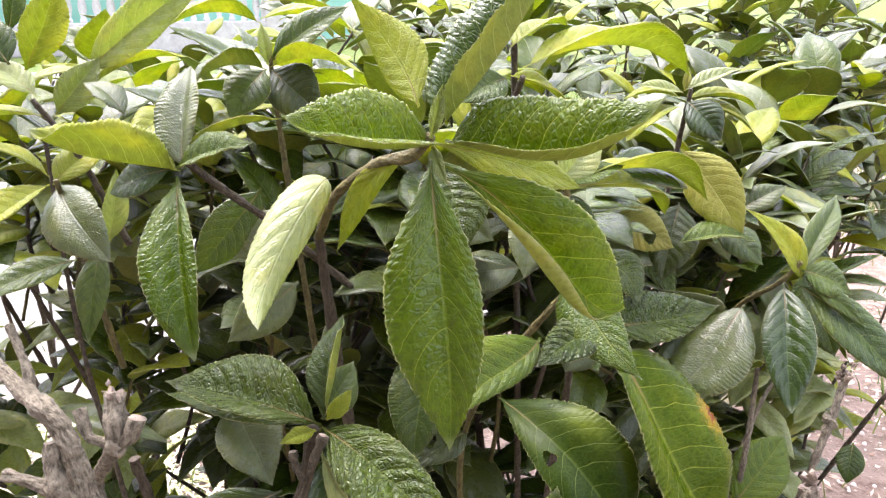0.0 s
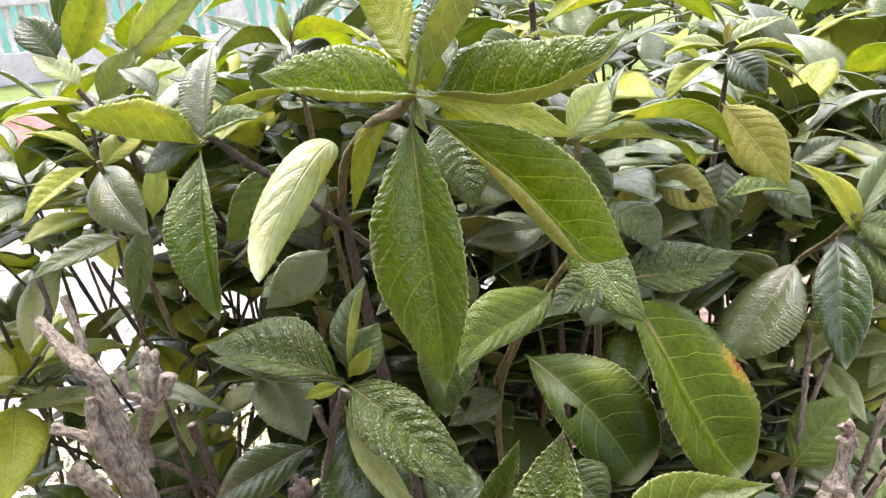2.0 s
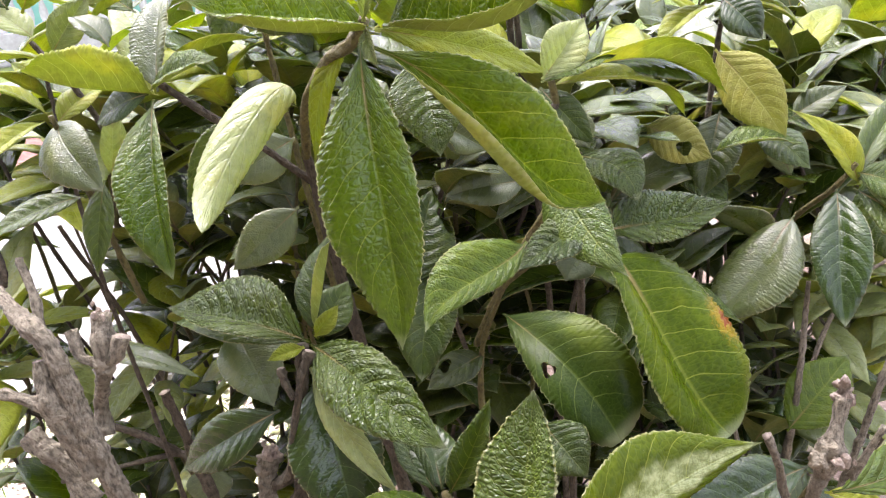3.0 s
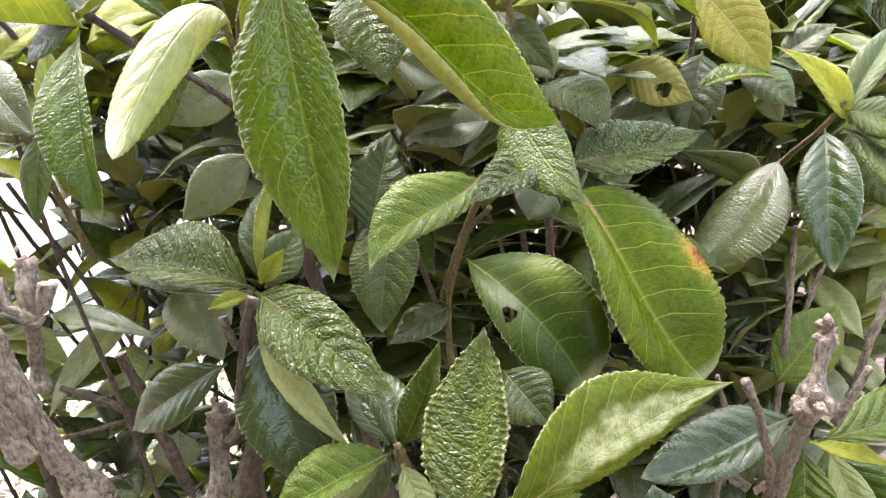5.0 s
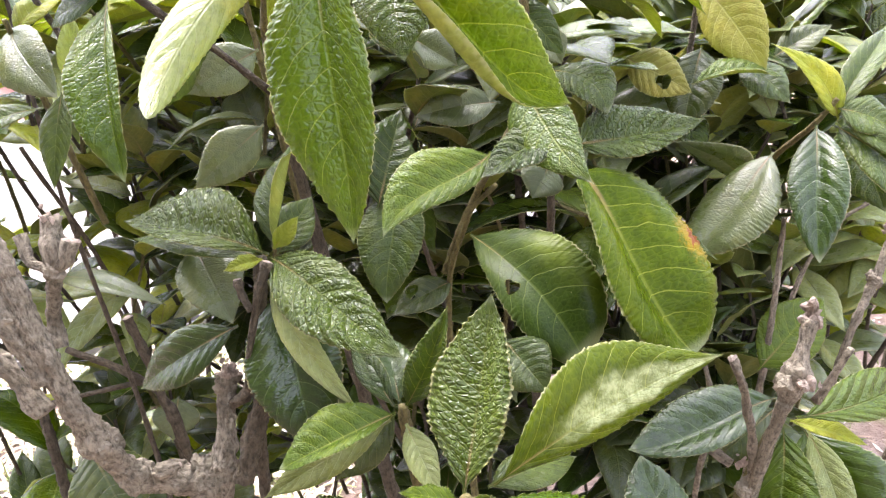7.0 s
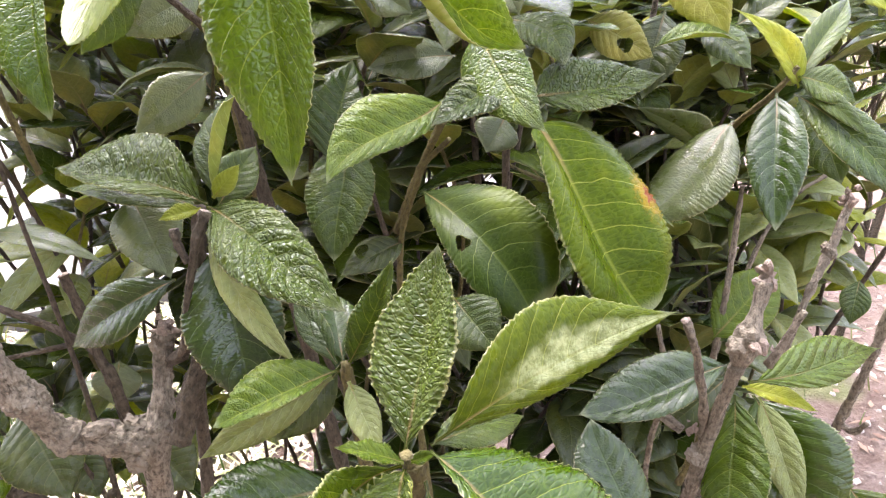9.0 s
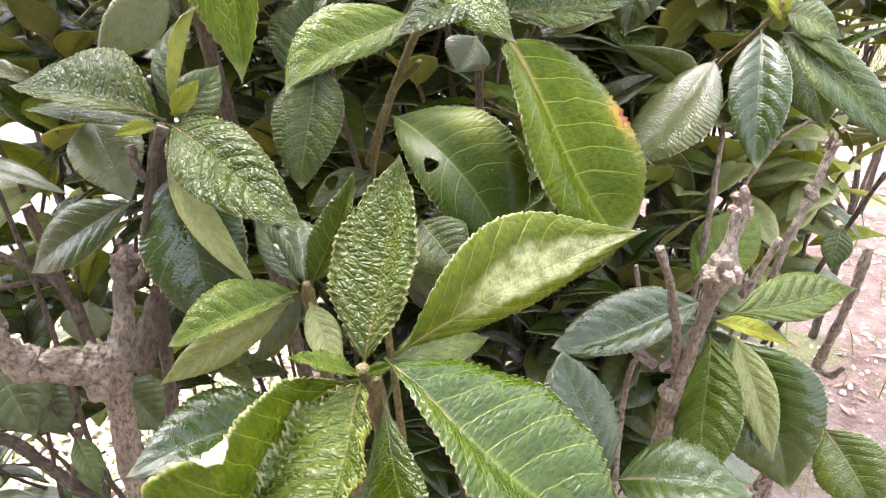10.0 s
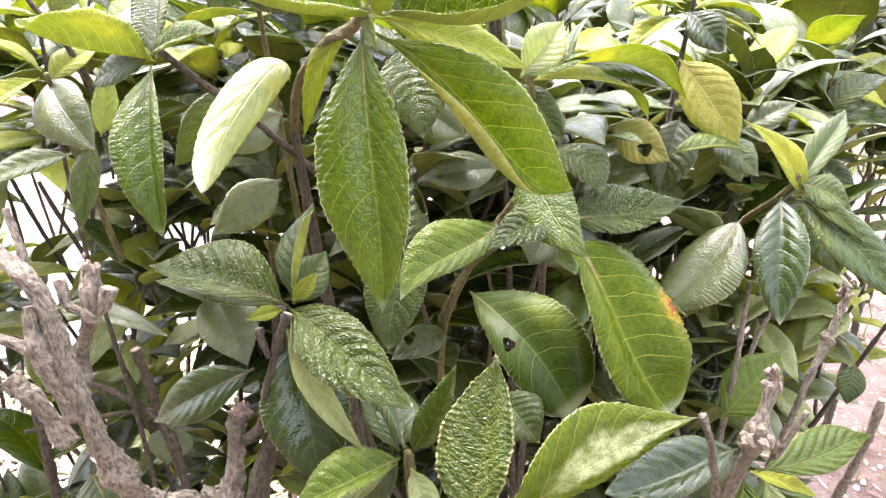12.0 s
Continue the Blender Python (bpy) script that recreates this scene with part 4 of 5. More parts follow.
leaf(shoot, (0.0068, 0.3180, 0.9527), (0.0837, 0.2721, 0.9767), (-0.46, -0.59, 0.67), (0.0249, 0.0110), "sunny", fold=(38, 92), arch=-0.071, sway=0.143, crinkle=1, bend=(-0.018, 0.049, 2, 0.65, 0.88))
leaf(shoot, (-0.0046, 0.3294, 0.9651), (-0.0372, 0.3634, 1.0106), (-0.41, -0.89, 0.22), (0.0138, 0.0133), "yellow", fold=(-12, -2), arch=-0.091, sway=0.025, crinkle=0.5, bend=(-0.009, -0.011, 2, 0.93, 1.36))
leaf(shoot, (0.0044, 0.3167, 0.9586), (0.0489, 0.3314, 1.0216), (-0.43, -0.82, 0.38), (0.0236, 0.0199), "mid", fold=(16, 107), arch=0.018, sway=0.053, crinkle=1.3, bend=(0.010, 0.009, 3, 0.38, 0.51))
leaf(shoot, (0.0030, 0.3199, 0.9511), (0.0713, 0.3503, 0.9243), (0.49, -0.79, 0.36), 0.0205, "yellow", fold=(5, 25), arch=0.08)
leaf(shoot, (0.0010, 0.3096, 0.9552), (0.0056, 0.3116, 0.9766), (0.08, -0.99, 0.08), 0.0070, "pale", fold=(45, 45), crinkle=2)
leaf(shoot, (0.0017, 0.3076, 0.9525), (0.0075, 0.2951, 0.9395), (-0.41, -0.74, 0.53), 0.0070, "pale", fold=(40, 40), arch=0.1, crinkle=2)
leaf(shoot, (-0.0556, 0.3867, 0.9131), (-0.0681, 0.2815, 0.8829), (0.71, -0.28, 0.64), (0.0123, 0.0146), "pale", fold=(-18, -30), arch=0.149, sway=0.101, crinkle=0.6, bend=(-0.150, -0.026, 9, 0.80, 0.91))
leaf(shoot, (-0.0057, 0.3238, 0.9486), (-0.0498, 0.3837, 0.8816), (-0.72, -0.64, -0.26), (0.0067, 0.0071), "yellow", fold=(10, 10), arch=0.041, sway=0.058, crinkle=0.5, bend=(-0.015, -0.015, -0, 0.96, 1.18))
shoot = sprig(LEFT, [(-0.05, 0.44, 0.84, 0.0023), (-0.085, 0.415, 0.884, 0.0021), (-0.11, 0.396, 0.912, 0.0021), (-0.128, 0.389, 0.930, 0.0018)], BARK_DARK, 51)
leaf(shoot, (-0.1300, 0.3861, 0.9208), (-0.1131, 0.3341, 0.8421), (0.07, -0.88, 0.46), (0.0136, 0.0196), "deep", fold=(59, 29), arch=0.069, sway=0.010, crinkle=1, bend=(-0.004, 0.003, 1, 1.01, 1.03))
leaf(shoot, (-0.1327, 0.3992, 0.9208), (-0.2019, 0.3864, 0.9449), (0.19, -0.36, 0.91), (0.0237, 0.0255), "yellow", fold=(85, 28), arch=-0.047, sway=-0.041, crinkle=1, curl=(20, 0), bend=(-0.036, -0.013, -26, 0.69, 0.89))
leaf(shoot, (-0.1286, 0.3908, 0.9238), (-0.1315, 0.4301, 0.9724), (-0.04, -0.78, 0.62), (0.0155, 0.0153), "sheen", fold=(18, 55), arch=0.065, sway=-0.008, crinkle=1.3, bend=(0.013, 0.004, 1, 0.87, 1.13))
leaf(shoot, (-0.1305, 0.3865, 0.9253), (-0.0891, 0.3804, 0.9398), (-0.34, -0.59, 0.73), 0.0260, "fresh", fold=(22, 52), arch=0.04, crinkle=1.5)
leaf(shoot, (-0.1326, 0.4025, 0.9327), (-0.0834, 0.4299, 0.9440), (-0.06, -0.29, 0.95), 0.0253, "yellow", fold=(5, 60), arch=0.06)
leaf(shoot, (-0.1369, 0.3968, 0.9224), (-0.1735, 0.4027, 0.9075), (-0.35, -0.73, 0.58), 0.0250, "mid", fold=(20, 10), arch=0.1)
shoot = sprig(MIDDLE, [(-0.08, 0.49, 0.75, 0.0023), (-0.092, 0.476, 0.90, 0.0019), (-0.097, 0.467, 0.985, 0.0015)], STEM_GREEN, 52)
leaf(shoot, (-0.0980, 0.4615, 0.9675), (-0.1361, 0.4277, 0.9591), (0.05, -0.29, 0.96), 0.0380, "mid", fold=(62, 5), arch=0.16, crinkle=1)
leaf(shoot, (-0.0953, 0.4620, 0.9687), (-0.0391, 0.4433, 0.9674), (-0.07, -0.27, 0.96), 0.0316, "yellow", fold=(5, 65), arch=0.12)
leaf(shoot, (-0.0966, 0.4679, 0.9709), (-0.0497, 0.4756, 1.0027), (-0.14, -0.90, 0.42), 0.0239, "mid", fold=(10, 40), arch=0.1)
leaf(shoot, (-0.0966, 0.4624, 0.9700), (-0.0998, 0.4648, 0.9936), (0.25, -0.96, 0.13), 0.0088, "pale", fold=(40, 40))
leaf(shoot, (-0.0990, 0.4676, 0.9670), (-0.1189, 0.4512, 0.9397), (-0.04, -0.84, 0.54), 0.0288, "mid", fold=(19, 19), arch=0.1)
leaf(shoot, (-0.0962, 0.4677, 0.9669), (-0.0645, 0.4544, 0.9412), (-0.08, -0.92, 0.38), 0.0324, "dull", fold=(19, 19), arch=0.1)
shoot = sprig(LEFT, [(-0.19, 0.46, 0.86, 0.0021), (-0.212, 0.458, 0.915, 0.0019), (-0.235, 0.457, 0.950, 0.0016)], BARK_DARK, 53)
leaf(shoot, (-0.2370, 0.4590, 0.9666), (-0.2159, 0.4731, 1.0216), (0.73, -0.68, -0.11), 0.0265, "yellow", fold=(20, 50), crinkle=1.6)
leaf(shoot, (-0.2049, 0.4659, 0.9643), (-0.1229, 0.4589, 1.0215), (-0.23, -0.95, 0.21), 0.0261, "pale", fold=(45, 10), arch=0.06, crinkle=1)
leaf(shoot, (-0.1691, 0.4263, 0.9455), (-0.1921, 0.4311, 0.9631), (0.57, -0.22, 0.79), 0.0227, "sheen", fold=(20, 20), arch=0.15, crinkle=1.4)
leaf(shoot, (-0.2174, 0.4475, 0.9428), (-0.1929, 0.4595, 0.9743), (0.28, -0.95, 0.14), 0.0218, "pale", fold=(45, 25), arch=0.05, crinkle=1)
leaf(shoot, (-0.2075, 0.4734, 0.9556), (-0.1562, 0.5034, 0.9711), (-0.02, -0.43, 0.90), 0.0354, "yellow", fold=(5, 58), arch=0.12)
leaf(shoot, (-0.2487, 0.4642, 0.9693), (-0.2728, 0.4717, 0.9978), (0.50, -0.64, 0.59), 0.0282, "mid", fold=(19, 19), arch=0.05)
leaf(shoot, (-0.2339, 0.4598, 0.9522), (-0.2654, 0.4644, 0.9736), (0.43, -0.51, 0.75), 0.0251, "pale", fold=(30, 10), arch=0.05)
leaf(shoot, (-0.2300, 0.4565, 0.9410), (-0.2910, 0.4499, 0.9346), (-0.06, -0.36, 0.93), 0.0287, "yellow", fold=(55, 5), arch=0.06)
leaf(shoot, (-0.2599, 0.4896, 0.9853), (-0.2558, 0.5048, 1.0312), (0.79, -0.60, 0.13), 0.0149, "mid", fold=(30, 30), crinkle=1)
leaf(shoot, (-0.1225, 0.5643, 0.9890), (-0.1809, 0.5272, 0.9854), (0.15, -0.33, 0.93), 0.0446, "yellow", fold=(60, 5), arch=0.15)
leaf(shoot, (-0.1224, 0.5654, 0.9921), (-0.0554, 0.5876, 0.9803), (0.28, -0.38, 0.88), 0.0444, "yellow", fold=(5, 50), arch=0.12)
leaf(shoot, (-0.2132, 0.4979, 0.9675), (-0.1940, 0.4784, 1.0006), (0.34, -0.71, -0.62), 0.0295, "yellow", fold=(20, 45), arch=0.05)
leaf(shoot, (-0.1956, 0.5175, 0.9588), (-0.2478, 0.5229, 0.9878), (0.37, -0.54, 0.76), 0.0315, "mid", fold=(20, 20), arch=0.05)
shoot = sprig(LEFT, [(-0.20, 0.45, 0.78, 0.0021), (-0.205, 0.43, 0.86, 0.0019), (-0.207, 0.415, 0.912, 0.0015)], STEM_GREEN, 54)
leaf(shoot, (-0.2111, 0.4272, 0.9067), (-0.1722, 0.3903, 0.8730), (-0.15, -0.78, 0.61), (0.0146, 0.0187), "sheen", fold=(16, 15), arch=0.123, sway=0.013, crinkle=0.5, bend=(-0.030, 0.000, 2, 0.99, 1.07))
leaf(shoot, (-0.2115, 0.4152, 0.9093), (-0.2442, 0.3838, 0.8834), (-0.03, -0.62, 0.79), 0.0319, "yellow", fold=(48, 10), arch=0.06)
leaf(shoot, (-0.2097, 0.4305, 0.8601), (-0.2544, 0.3922, 0.8467), (0.20, -0.52, 0.83), 0.0236, "mid", fold=(30, 10), arch=0.08)
leaf(shoot, (-0.2161, 0.4261, 0.9113), (-0.2560, 0.4199, 0.9303), (0.44, -0.16, 0.88), 0.0247, "yellow", fold=(50, 8), arch=0.1)
leaf(shoot, (-0.1964, 0.4339, 0.8682), (-0.1988, 0.4062, 0.8171), (0.12, -0.88, 0.47), 0.0188, "mid", fold=(19, 19), arch=0.05)
leaf(shoot, (-0.1911, 0.4347, 0.8697), (-0.1833, 0.4388, 0.9128), (0.68, -0.73, -0.05), 0.0172, "pale", fold=(30, 30), arch=0.05)
leaf(shoot, (-0.2235, 0.4438, 0.9021), (-0.2011, 0.4722, 0.9207), (0.13, -0.61, 0.78), 0.0284, "yellow", fold=(10, 30), arch=0.1)
shoot = sprig(LEFT, [(-0.080, 0.362, 0.700, 0.0040), (-0.076, 0.358, 0.735, 0.0038), (-0.068, 0.355, 0.760, 0.0034), (-0.062, 0.354, 0.794, 0.0036)], BARK_DARK, 55, "dark thin knotty twig")
leaf(shoot, (-0.0575, 0.3539, 0.7958), (-0.1486, 0.3850, 0.8048), (-0.21, -0.51, 0.83), (0.0138, 0.0259), "rough", fold=(46, 29), arch=0.067, sway=-0.007, crinkle=0.8, bend=(-0.036, 0.000, 3, 0.88, 1.23))
leaf(shoot, (-0.0577, 0.3536, 0.7946), (0.0173, 0.3008, 0.7665), (0.00, -0.56, 0.83), (0.0168, 0.0193), "rough", fold=(23, 13), arch=0.053, sway=0.009, crinkle=1, bend=(-0.026, 0.016, 0, 0.87, 1.14))
leaf(shoot, (-0.0566, 0.3587, 0.7978), (-0.0486, 0.3893, 0.8434), (-0.09, -0.82, 0.57), 0.0308, "mid", fold=(8, 100), arch=0.06, sway=0.03)
leaf(shoot, (-0.0547, 0.3548, 0.7983), (-0.0416, 0.3607, 0.8131), (0.21, -0.96, 0.20), 0.0109, "yellow", fold=(35, 35), crinkle=2)
leaf(shoot, (-0.0600, 0.3513, 0.7943), (-0.0767, 0.3405, 0.7930), (0.28, -0.53, 0.80), 0.0097, "yellow", fold=(30, 30), crinkle=2)
leaf(shoot, (-0.0578, 0.3485, 0.7839), (-0.0110, 0.3144, 0.7302), (-0.15, -0.89, 0.44), 0.0155, "pale", fold=(10, 30), arch=0.03, sway=0.04)
leaf(shoot, (-0.0583, 0.3600, 0.7748), (-0.0377, 0.3235, 0.6957), (0.19, -0.87, 0.45), 0.0501, "dark", fold=(14, 14), arch=0.05)
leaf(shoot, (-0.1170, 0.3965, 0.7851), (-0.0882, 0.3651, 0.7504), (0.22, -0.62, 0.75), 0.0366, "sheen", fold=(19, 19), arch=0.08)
leaf(shoot, (-0.0650, 0.3630, 0.7901), (-0.1555, 0.4023, 0.7873), (-0.13, -0.22, 0.97), 0.0285, "mid", fold=(20, 5), arch=0.06)
leaf(shoot, (-0.0602, 0.3735, 0.7873), (-0.0443, 0.3967, 0.8115), (0.27, -0.78, 0.57), 0.0230, "mid", fold=(19, 19), arch=0.05)
shoot = sprig(MIDDLE, [(0.018, 0.452, 0.74, 0.0025), (0.036, 0.43, 0.785, 0.0023), (0.058, 0.40, 0.832, 0.0019), (0.075, 0.39, 0.86, 0.0016)], STEM_GREEN, 56)
leaf(shoot, (0.0565, 0.3645, 0.8414), (0.0103, 0.3167, 0.8183), (0.02, -0.58, 0.82), (0.0088, 0.0196), "lush", fold=(4, 26), arch=0.047, sway=0.014, crinkle=0.8, bend=(0.011, 0.062, 5, 0.79, 1.05))
leaf(shoot, (-0.0075, 0.4435, 0.8010), (-0.0108, 0.4028, 0.7428), (0.17, -0.83, 0.52), (0.0195, 0.0202), "mid", fold=(32, 14), arch=0.056, sway=-0.015, crinkle=0.8, bend=(-0.018, 0.027, -1, 0.71, 0.97))
leaf(shoot, (0.0398, 0.4084, 0.7820), (0.0978, 0.3356, 0.7450), (-0.30, -0.54, 0.78), (0.0300, 0.0184), "mid", fold=(22, 14), arch=0.146, sway=-0.046, crinkle=0.5, hole=(0.53, 0.42, 0.045), spot="patch", bend=(0.005, -0.018, 0, 0.98, 0.48))
leaf(shoot, (0.0976, 0.3774, 0.8287), (0.1513, 0.3417, 0.7434), (0.33, -0.52, 0.79), (0.0416, 0.0328), "fresh", fold=(14, 38), arch=0.040, sway=0.052, crinkle=0.3, spot="burn", bend=(-0.002, 0.040, 10, 0.47, 0.44))
leaf(shoot, (0.0595, 0.3434, 0.7516), (0.0808, 0.3231, 0.7336), (-0.10, -0.72, 0.69), 0.0302, "mid", fold=(19, 14), arch=0.05)
leaf(shoot, (0.0564, 0.4686, 0.8424), (0.0056, 0.4589, 0.8379), (0.09, -0.78, 0.62), 0.0280, "sheen", fold=(19, 14), arch=0.08)
leaf(shoot, (0.0971, 0.3900, 0.8360), (0.1629, 0.4065, 0.8427), (0.05, -0.66, 0.75), (0.0192, 0.0142), "rough", fold=(21, 26), arch=0.019, sway=0.045, crinkle=1, bend=(-0.005, 0.011, 3, 0.65, 1.24))
leaf(shoot, (0.0846, 0.3974, 0.8245), (0.0749, 0.3895, 0.8087), (0.07, -0.91, 0.41), 0.0235, "sheen", fold=(14, 14), arch=0.05)
leaf(shoot, (-0.0150, 0.4266, 0.7929), (-0.0024, 0.4597, 0.8430), (0.27, -0.83, 0.48), 0.0422, "mid", fold=(14, 14), arch=0.05, hole=(.72,.8,.12))
leaf(shoot, (0.0822, 0.4201, 0.8688), (0.1130, 0.3904, 0.8511), (0.14, -0.69, 0.71), (0.0166, 0.0126), "rough", fold=(-0, 17), arch=0.119, sway=-0.119, crinkle=0.5, bend=(0.008, -0.043, -5, 0.87, 0.88))
leaf(shoot, (0.0021, 0.4011, 0.9279), (0.0170, 0.3748, 0.8841), (0.22, -0.80, 0.56), 0.0382, "rough", fold=(19, 19), arch=0.06, sway=-0.04)
leaf(shoot, (-0.0745, 0.4345, 0.8857), (-0.1150, 0.4201, 0.8657), (0.17, -0.93, 0.33), 0.0294, "sheen", fold=(14, 14), arch=0.05)
leaf(shoot, (-0.0984, 0.4324, 0.9033), (-0.1371, 0.4131, 0.8569), (0.39, -0.92, 0.06), 0.0286, "mid", fold=(14, 14), arch=0.05)
leaf(shoot, (-0.0836, 0.4481, 0.8401), (-0.1248, 0.4286, 0.8078), (0.25, -0.94, 0.24), 0.0291, "sheen", fold=(14, 14), arch=0.05)
leaf(shoot, (0.0610, 0.4497, 0.8897), (0.0532, 0.4226, 0.8526), (0.16, -0.81, 0.56), 0.0280, "sheen", fold=(19, 19), arch=0.05)
leaf(shoot, (0.0101, 0.4407, 0.8871), (0.0358, 0.4379, 0.8703), (0.04, -0.97, 0.23), 0.0220, "sheen", fold=(19, 19), arch=0.05)
leaf(shoot, (0.0946, 0.3959, 0.8315), (0.1484, 0.4142, 0.8291), (0.19, -0.43, 0.88), 0.0168, "yellow", fold=(5, 40), arch=0.1)
leaf(shoot, (0.0233, 0.4476, 0.7357), (-0.0133, 0.4257, 0.7226), (0.02, -0.54, 0.84), 0.0250, "dull", fold=(19, 19), arch=0.05, hole=(.6,.5,.1))
leaf(shoot, (0.0817, 0.4411, 0.8874), (0.0921, 0.4351, 0.8686), (-0.06, -0.96, 0.27), 0.0184, "sheen", fold=(19, 19), arch=0.05)
shoot = sprig(RIGHT, [(0.24, 0.63, 0.70, 0.0027), (0.255, 0.61, 0.755, 0.0023), (0.272, 0.575, 0.792, 0.0021), (0.284, 0.568, 0.812, 0.0018)], STEM_GREEN, 57)
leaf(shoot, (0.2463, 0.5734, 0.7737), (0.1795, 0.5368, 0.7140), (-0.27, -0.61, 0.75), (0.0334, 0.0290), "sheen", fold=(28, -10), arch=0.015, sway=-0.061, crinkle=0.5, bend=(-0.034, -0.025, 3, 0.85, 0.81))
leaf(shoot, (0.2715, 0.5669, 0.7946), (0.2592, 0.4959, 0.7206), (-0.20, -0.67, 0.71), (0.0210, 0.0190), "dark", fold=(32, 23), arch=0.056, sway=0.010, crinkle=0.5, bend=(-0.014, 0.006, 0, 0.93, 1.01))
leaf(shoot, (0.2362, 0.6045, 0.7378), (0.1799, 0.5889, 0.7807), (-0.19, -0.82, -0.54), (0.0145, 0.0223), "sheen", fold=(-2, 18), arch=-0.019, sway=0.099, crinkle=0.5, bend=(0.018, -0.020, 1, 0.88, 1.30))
leaf(shoot, (0.1924, 0.6016, 0.8936), (0.2338, 0.5622, 0.8324), (-0.48, -0.85, 0.22), 0.0427, "old", fold=(5, 10), arch=0.04, sway=-0.04)
leaf(shoot, (0.1847, 0.5633, 0.8281), (0.2442, 0.5628, 0.8310), (-0.05, -0.46, 0.89), 0.0330, "fresh", fold=(20, 55), arch=0.1, crinkle=1)
leaf(shoot, (0.2854, 0.5659, 0.7978), (0.2456, 0.6014, 0.8471), (0.02, -0.76, 0.65), (0.0095, 0.0117), "yellow", fold=(27, 23), arch=0.101, sway=0.076, crinkle=0.5, bend=(-0.005, -0.009, -0, 0.56, 1.40))
leaf(shoot, (0.2857, 0.5664, 0.7996), (0.3339, 0.6297, 0.8498), (0.23, -0.70, 0.68), (0.0122, 0.0104), "mid", fold=(17, 40), arch=0.061, sway=-0.026, crinkle=0.5, bend=(0.014, 0.028, -0, 0.93, 1.13))
leaf(shoot, (0.2198, 0.5846, 0.8370), (0.2501, 0.5577, 0.8128), (0.13, -0.58, 0.81), 0.0303, "mid", fold=(20, 5), arch=0.08)
leaf(shoot, (0.2844, 0.5665, 0.8056), (0.3215, 0.5570, 0.7894), (0.17, -0.63, 0.76), 0.0317, "fresh", fold=(20, 10), arch=0.1, crinkle=1)
leaf(shoot, (0.2844, 0.5711, 0.7927), (0.3530, 0.5208, 0.7314), (-0.06, -0.84, 0.53), (0.0189, 0.0210), "mid", fold=(10, 31), arch=0.061, sway=-0.022, crinkle=0.5, bend=(-0.011, 0.008, -0, 0.84, 0.91))
leaf(shoot, (0.2857, 0.5673, 0.8018), (0.3263, 0.5389, 0.7698), (-0.16, -0.83, 0.54), 0.0156, "mid", fold=(10, 30), arch=0.1)
leaf(shoot, (0.2655, 0.6622, 0.8257), (0.3106, 0.6717, 0.8473), (-0.24, -0.60, 0.76), 0.0273, "dull", fold=(20, 20), arch=0.05)
leaf(shoot, (0.2029, 0.6276, 0.8433), (0.1852, 0.5966, 0.7847), (-0.18, -0.85, 0.50), 0.0442, "dull", fold=(19, 19), arch=0.05)
leaf(shoot, (0.1410, 0.5931, 0.8440), (0.1899, 0.5865, 0.8168), (0.14, -0.88, 0.46), 0.0360, "old", fold=(10, 10), arch=0.05, hole=(.6,.2,.1))
leaf(shoot, (0.3125, 0.6207, 0.7889), (0.3395, 0.5978, 0.7158), (-0.34, -0.93, 0.17), 0.0499, "mid", fold=(19, 19), arch=0.05)
shoot = sprig(MIDDLE, [(0.085, 0.43, 0.82, 0.0023), (0.080, 0.415, 0.87, 0.0021), (0.072, 0.406, 0.912, 0.0018)], STEM_GREEN, 58)
leaf(shoot, (0.0673, 0.4056, 0.9115), (0.1061, 0.4199, 0.9203), (0.01, -0.55, 0.84), 0.0213, "fresh", fold=(10, 38), arch=0.05, crinkle=1.5)
leaf(shoot, (0.0706, 0.4085, 0.9101), (0.1744, 0.4761, 0.8851), (0.30, -0.11, 0.95), 0.0352, "yellow", fold=(5, 65), arch=0.14)
leaf(shoot, (0.0708, 0.4102, 0.9088), (0.1547, 0.5002, 0.8689), (0.61, -0.24, 0.76), 0.0295, "yellow", fold=(5, 50), arch=0.12)
leaf(shoot, (0.0679, 0.4061, 0.9126), (0.0908, 0.4266, 0.9392), (0.36, -0.86, 0.36), 0.0250, "pale", fold=(20, 40), arch=0.05)
leaf(shoot, (0.1026, 0.4601, 0.9112), (0.1646, 0.4878, 0.8901), (0.48, -0.53, 0.70), 0.0320, "dark", fold=(8, 20), arch=0.14)
leaf(shoot, (0.0665, 0.4147, 0.9072), (0.0928, 0.4063, 0.8778), (-0.07, -0.97, 0.22), 0.0190, "mid", fold=(8, 20), arch=0.14)
shoot = sprig(MIDDLE, [(0.050, 0.515, 0.91, 0.0024), (0.050, 0.50, 0.94, 0.0023), (0.054, 0.478, 0.962, 0.0018)], BARK_DARK, 59)
leaf(shoot, (0.0537, 0.4775, 0.9674), (0.1756, 0.5434, 0.9567), (0.22, -0.26, 0.94), 0.0607, "yellow", fold=(10, 62), arch=0.13, crinkle=.8)
leaf(shoot, (0.0473, 0.4915, 0.9785), (0.0023, 0.5151, 0.9928), (-0.11, -0.66, 0.75), 0.0288, "mid", fold=(30, 10), arch=0.1)
leaf(shoot, (0.0473, 0.4915, 0.9785), (0.0888, 0.5394, 0.9894), (0.07, -0.28, 0.96), 0.0294, "yellow", fold=(5, 50), arch=0.1)
leaf(shoot, (0.0470, 0.4859, 0.9618), (0.0857, 0.5015, 0.9395), (0.57, -0.41, 0.71), 0.0288, "yellow", fold=(5, 50), arch=0.1)
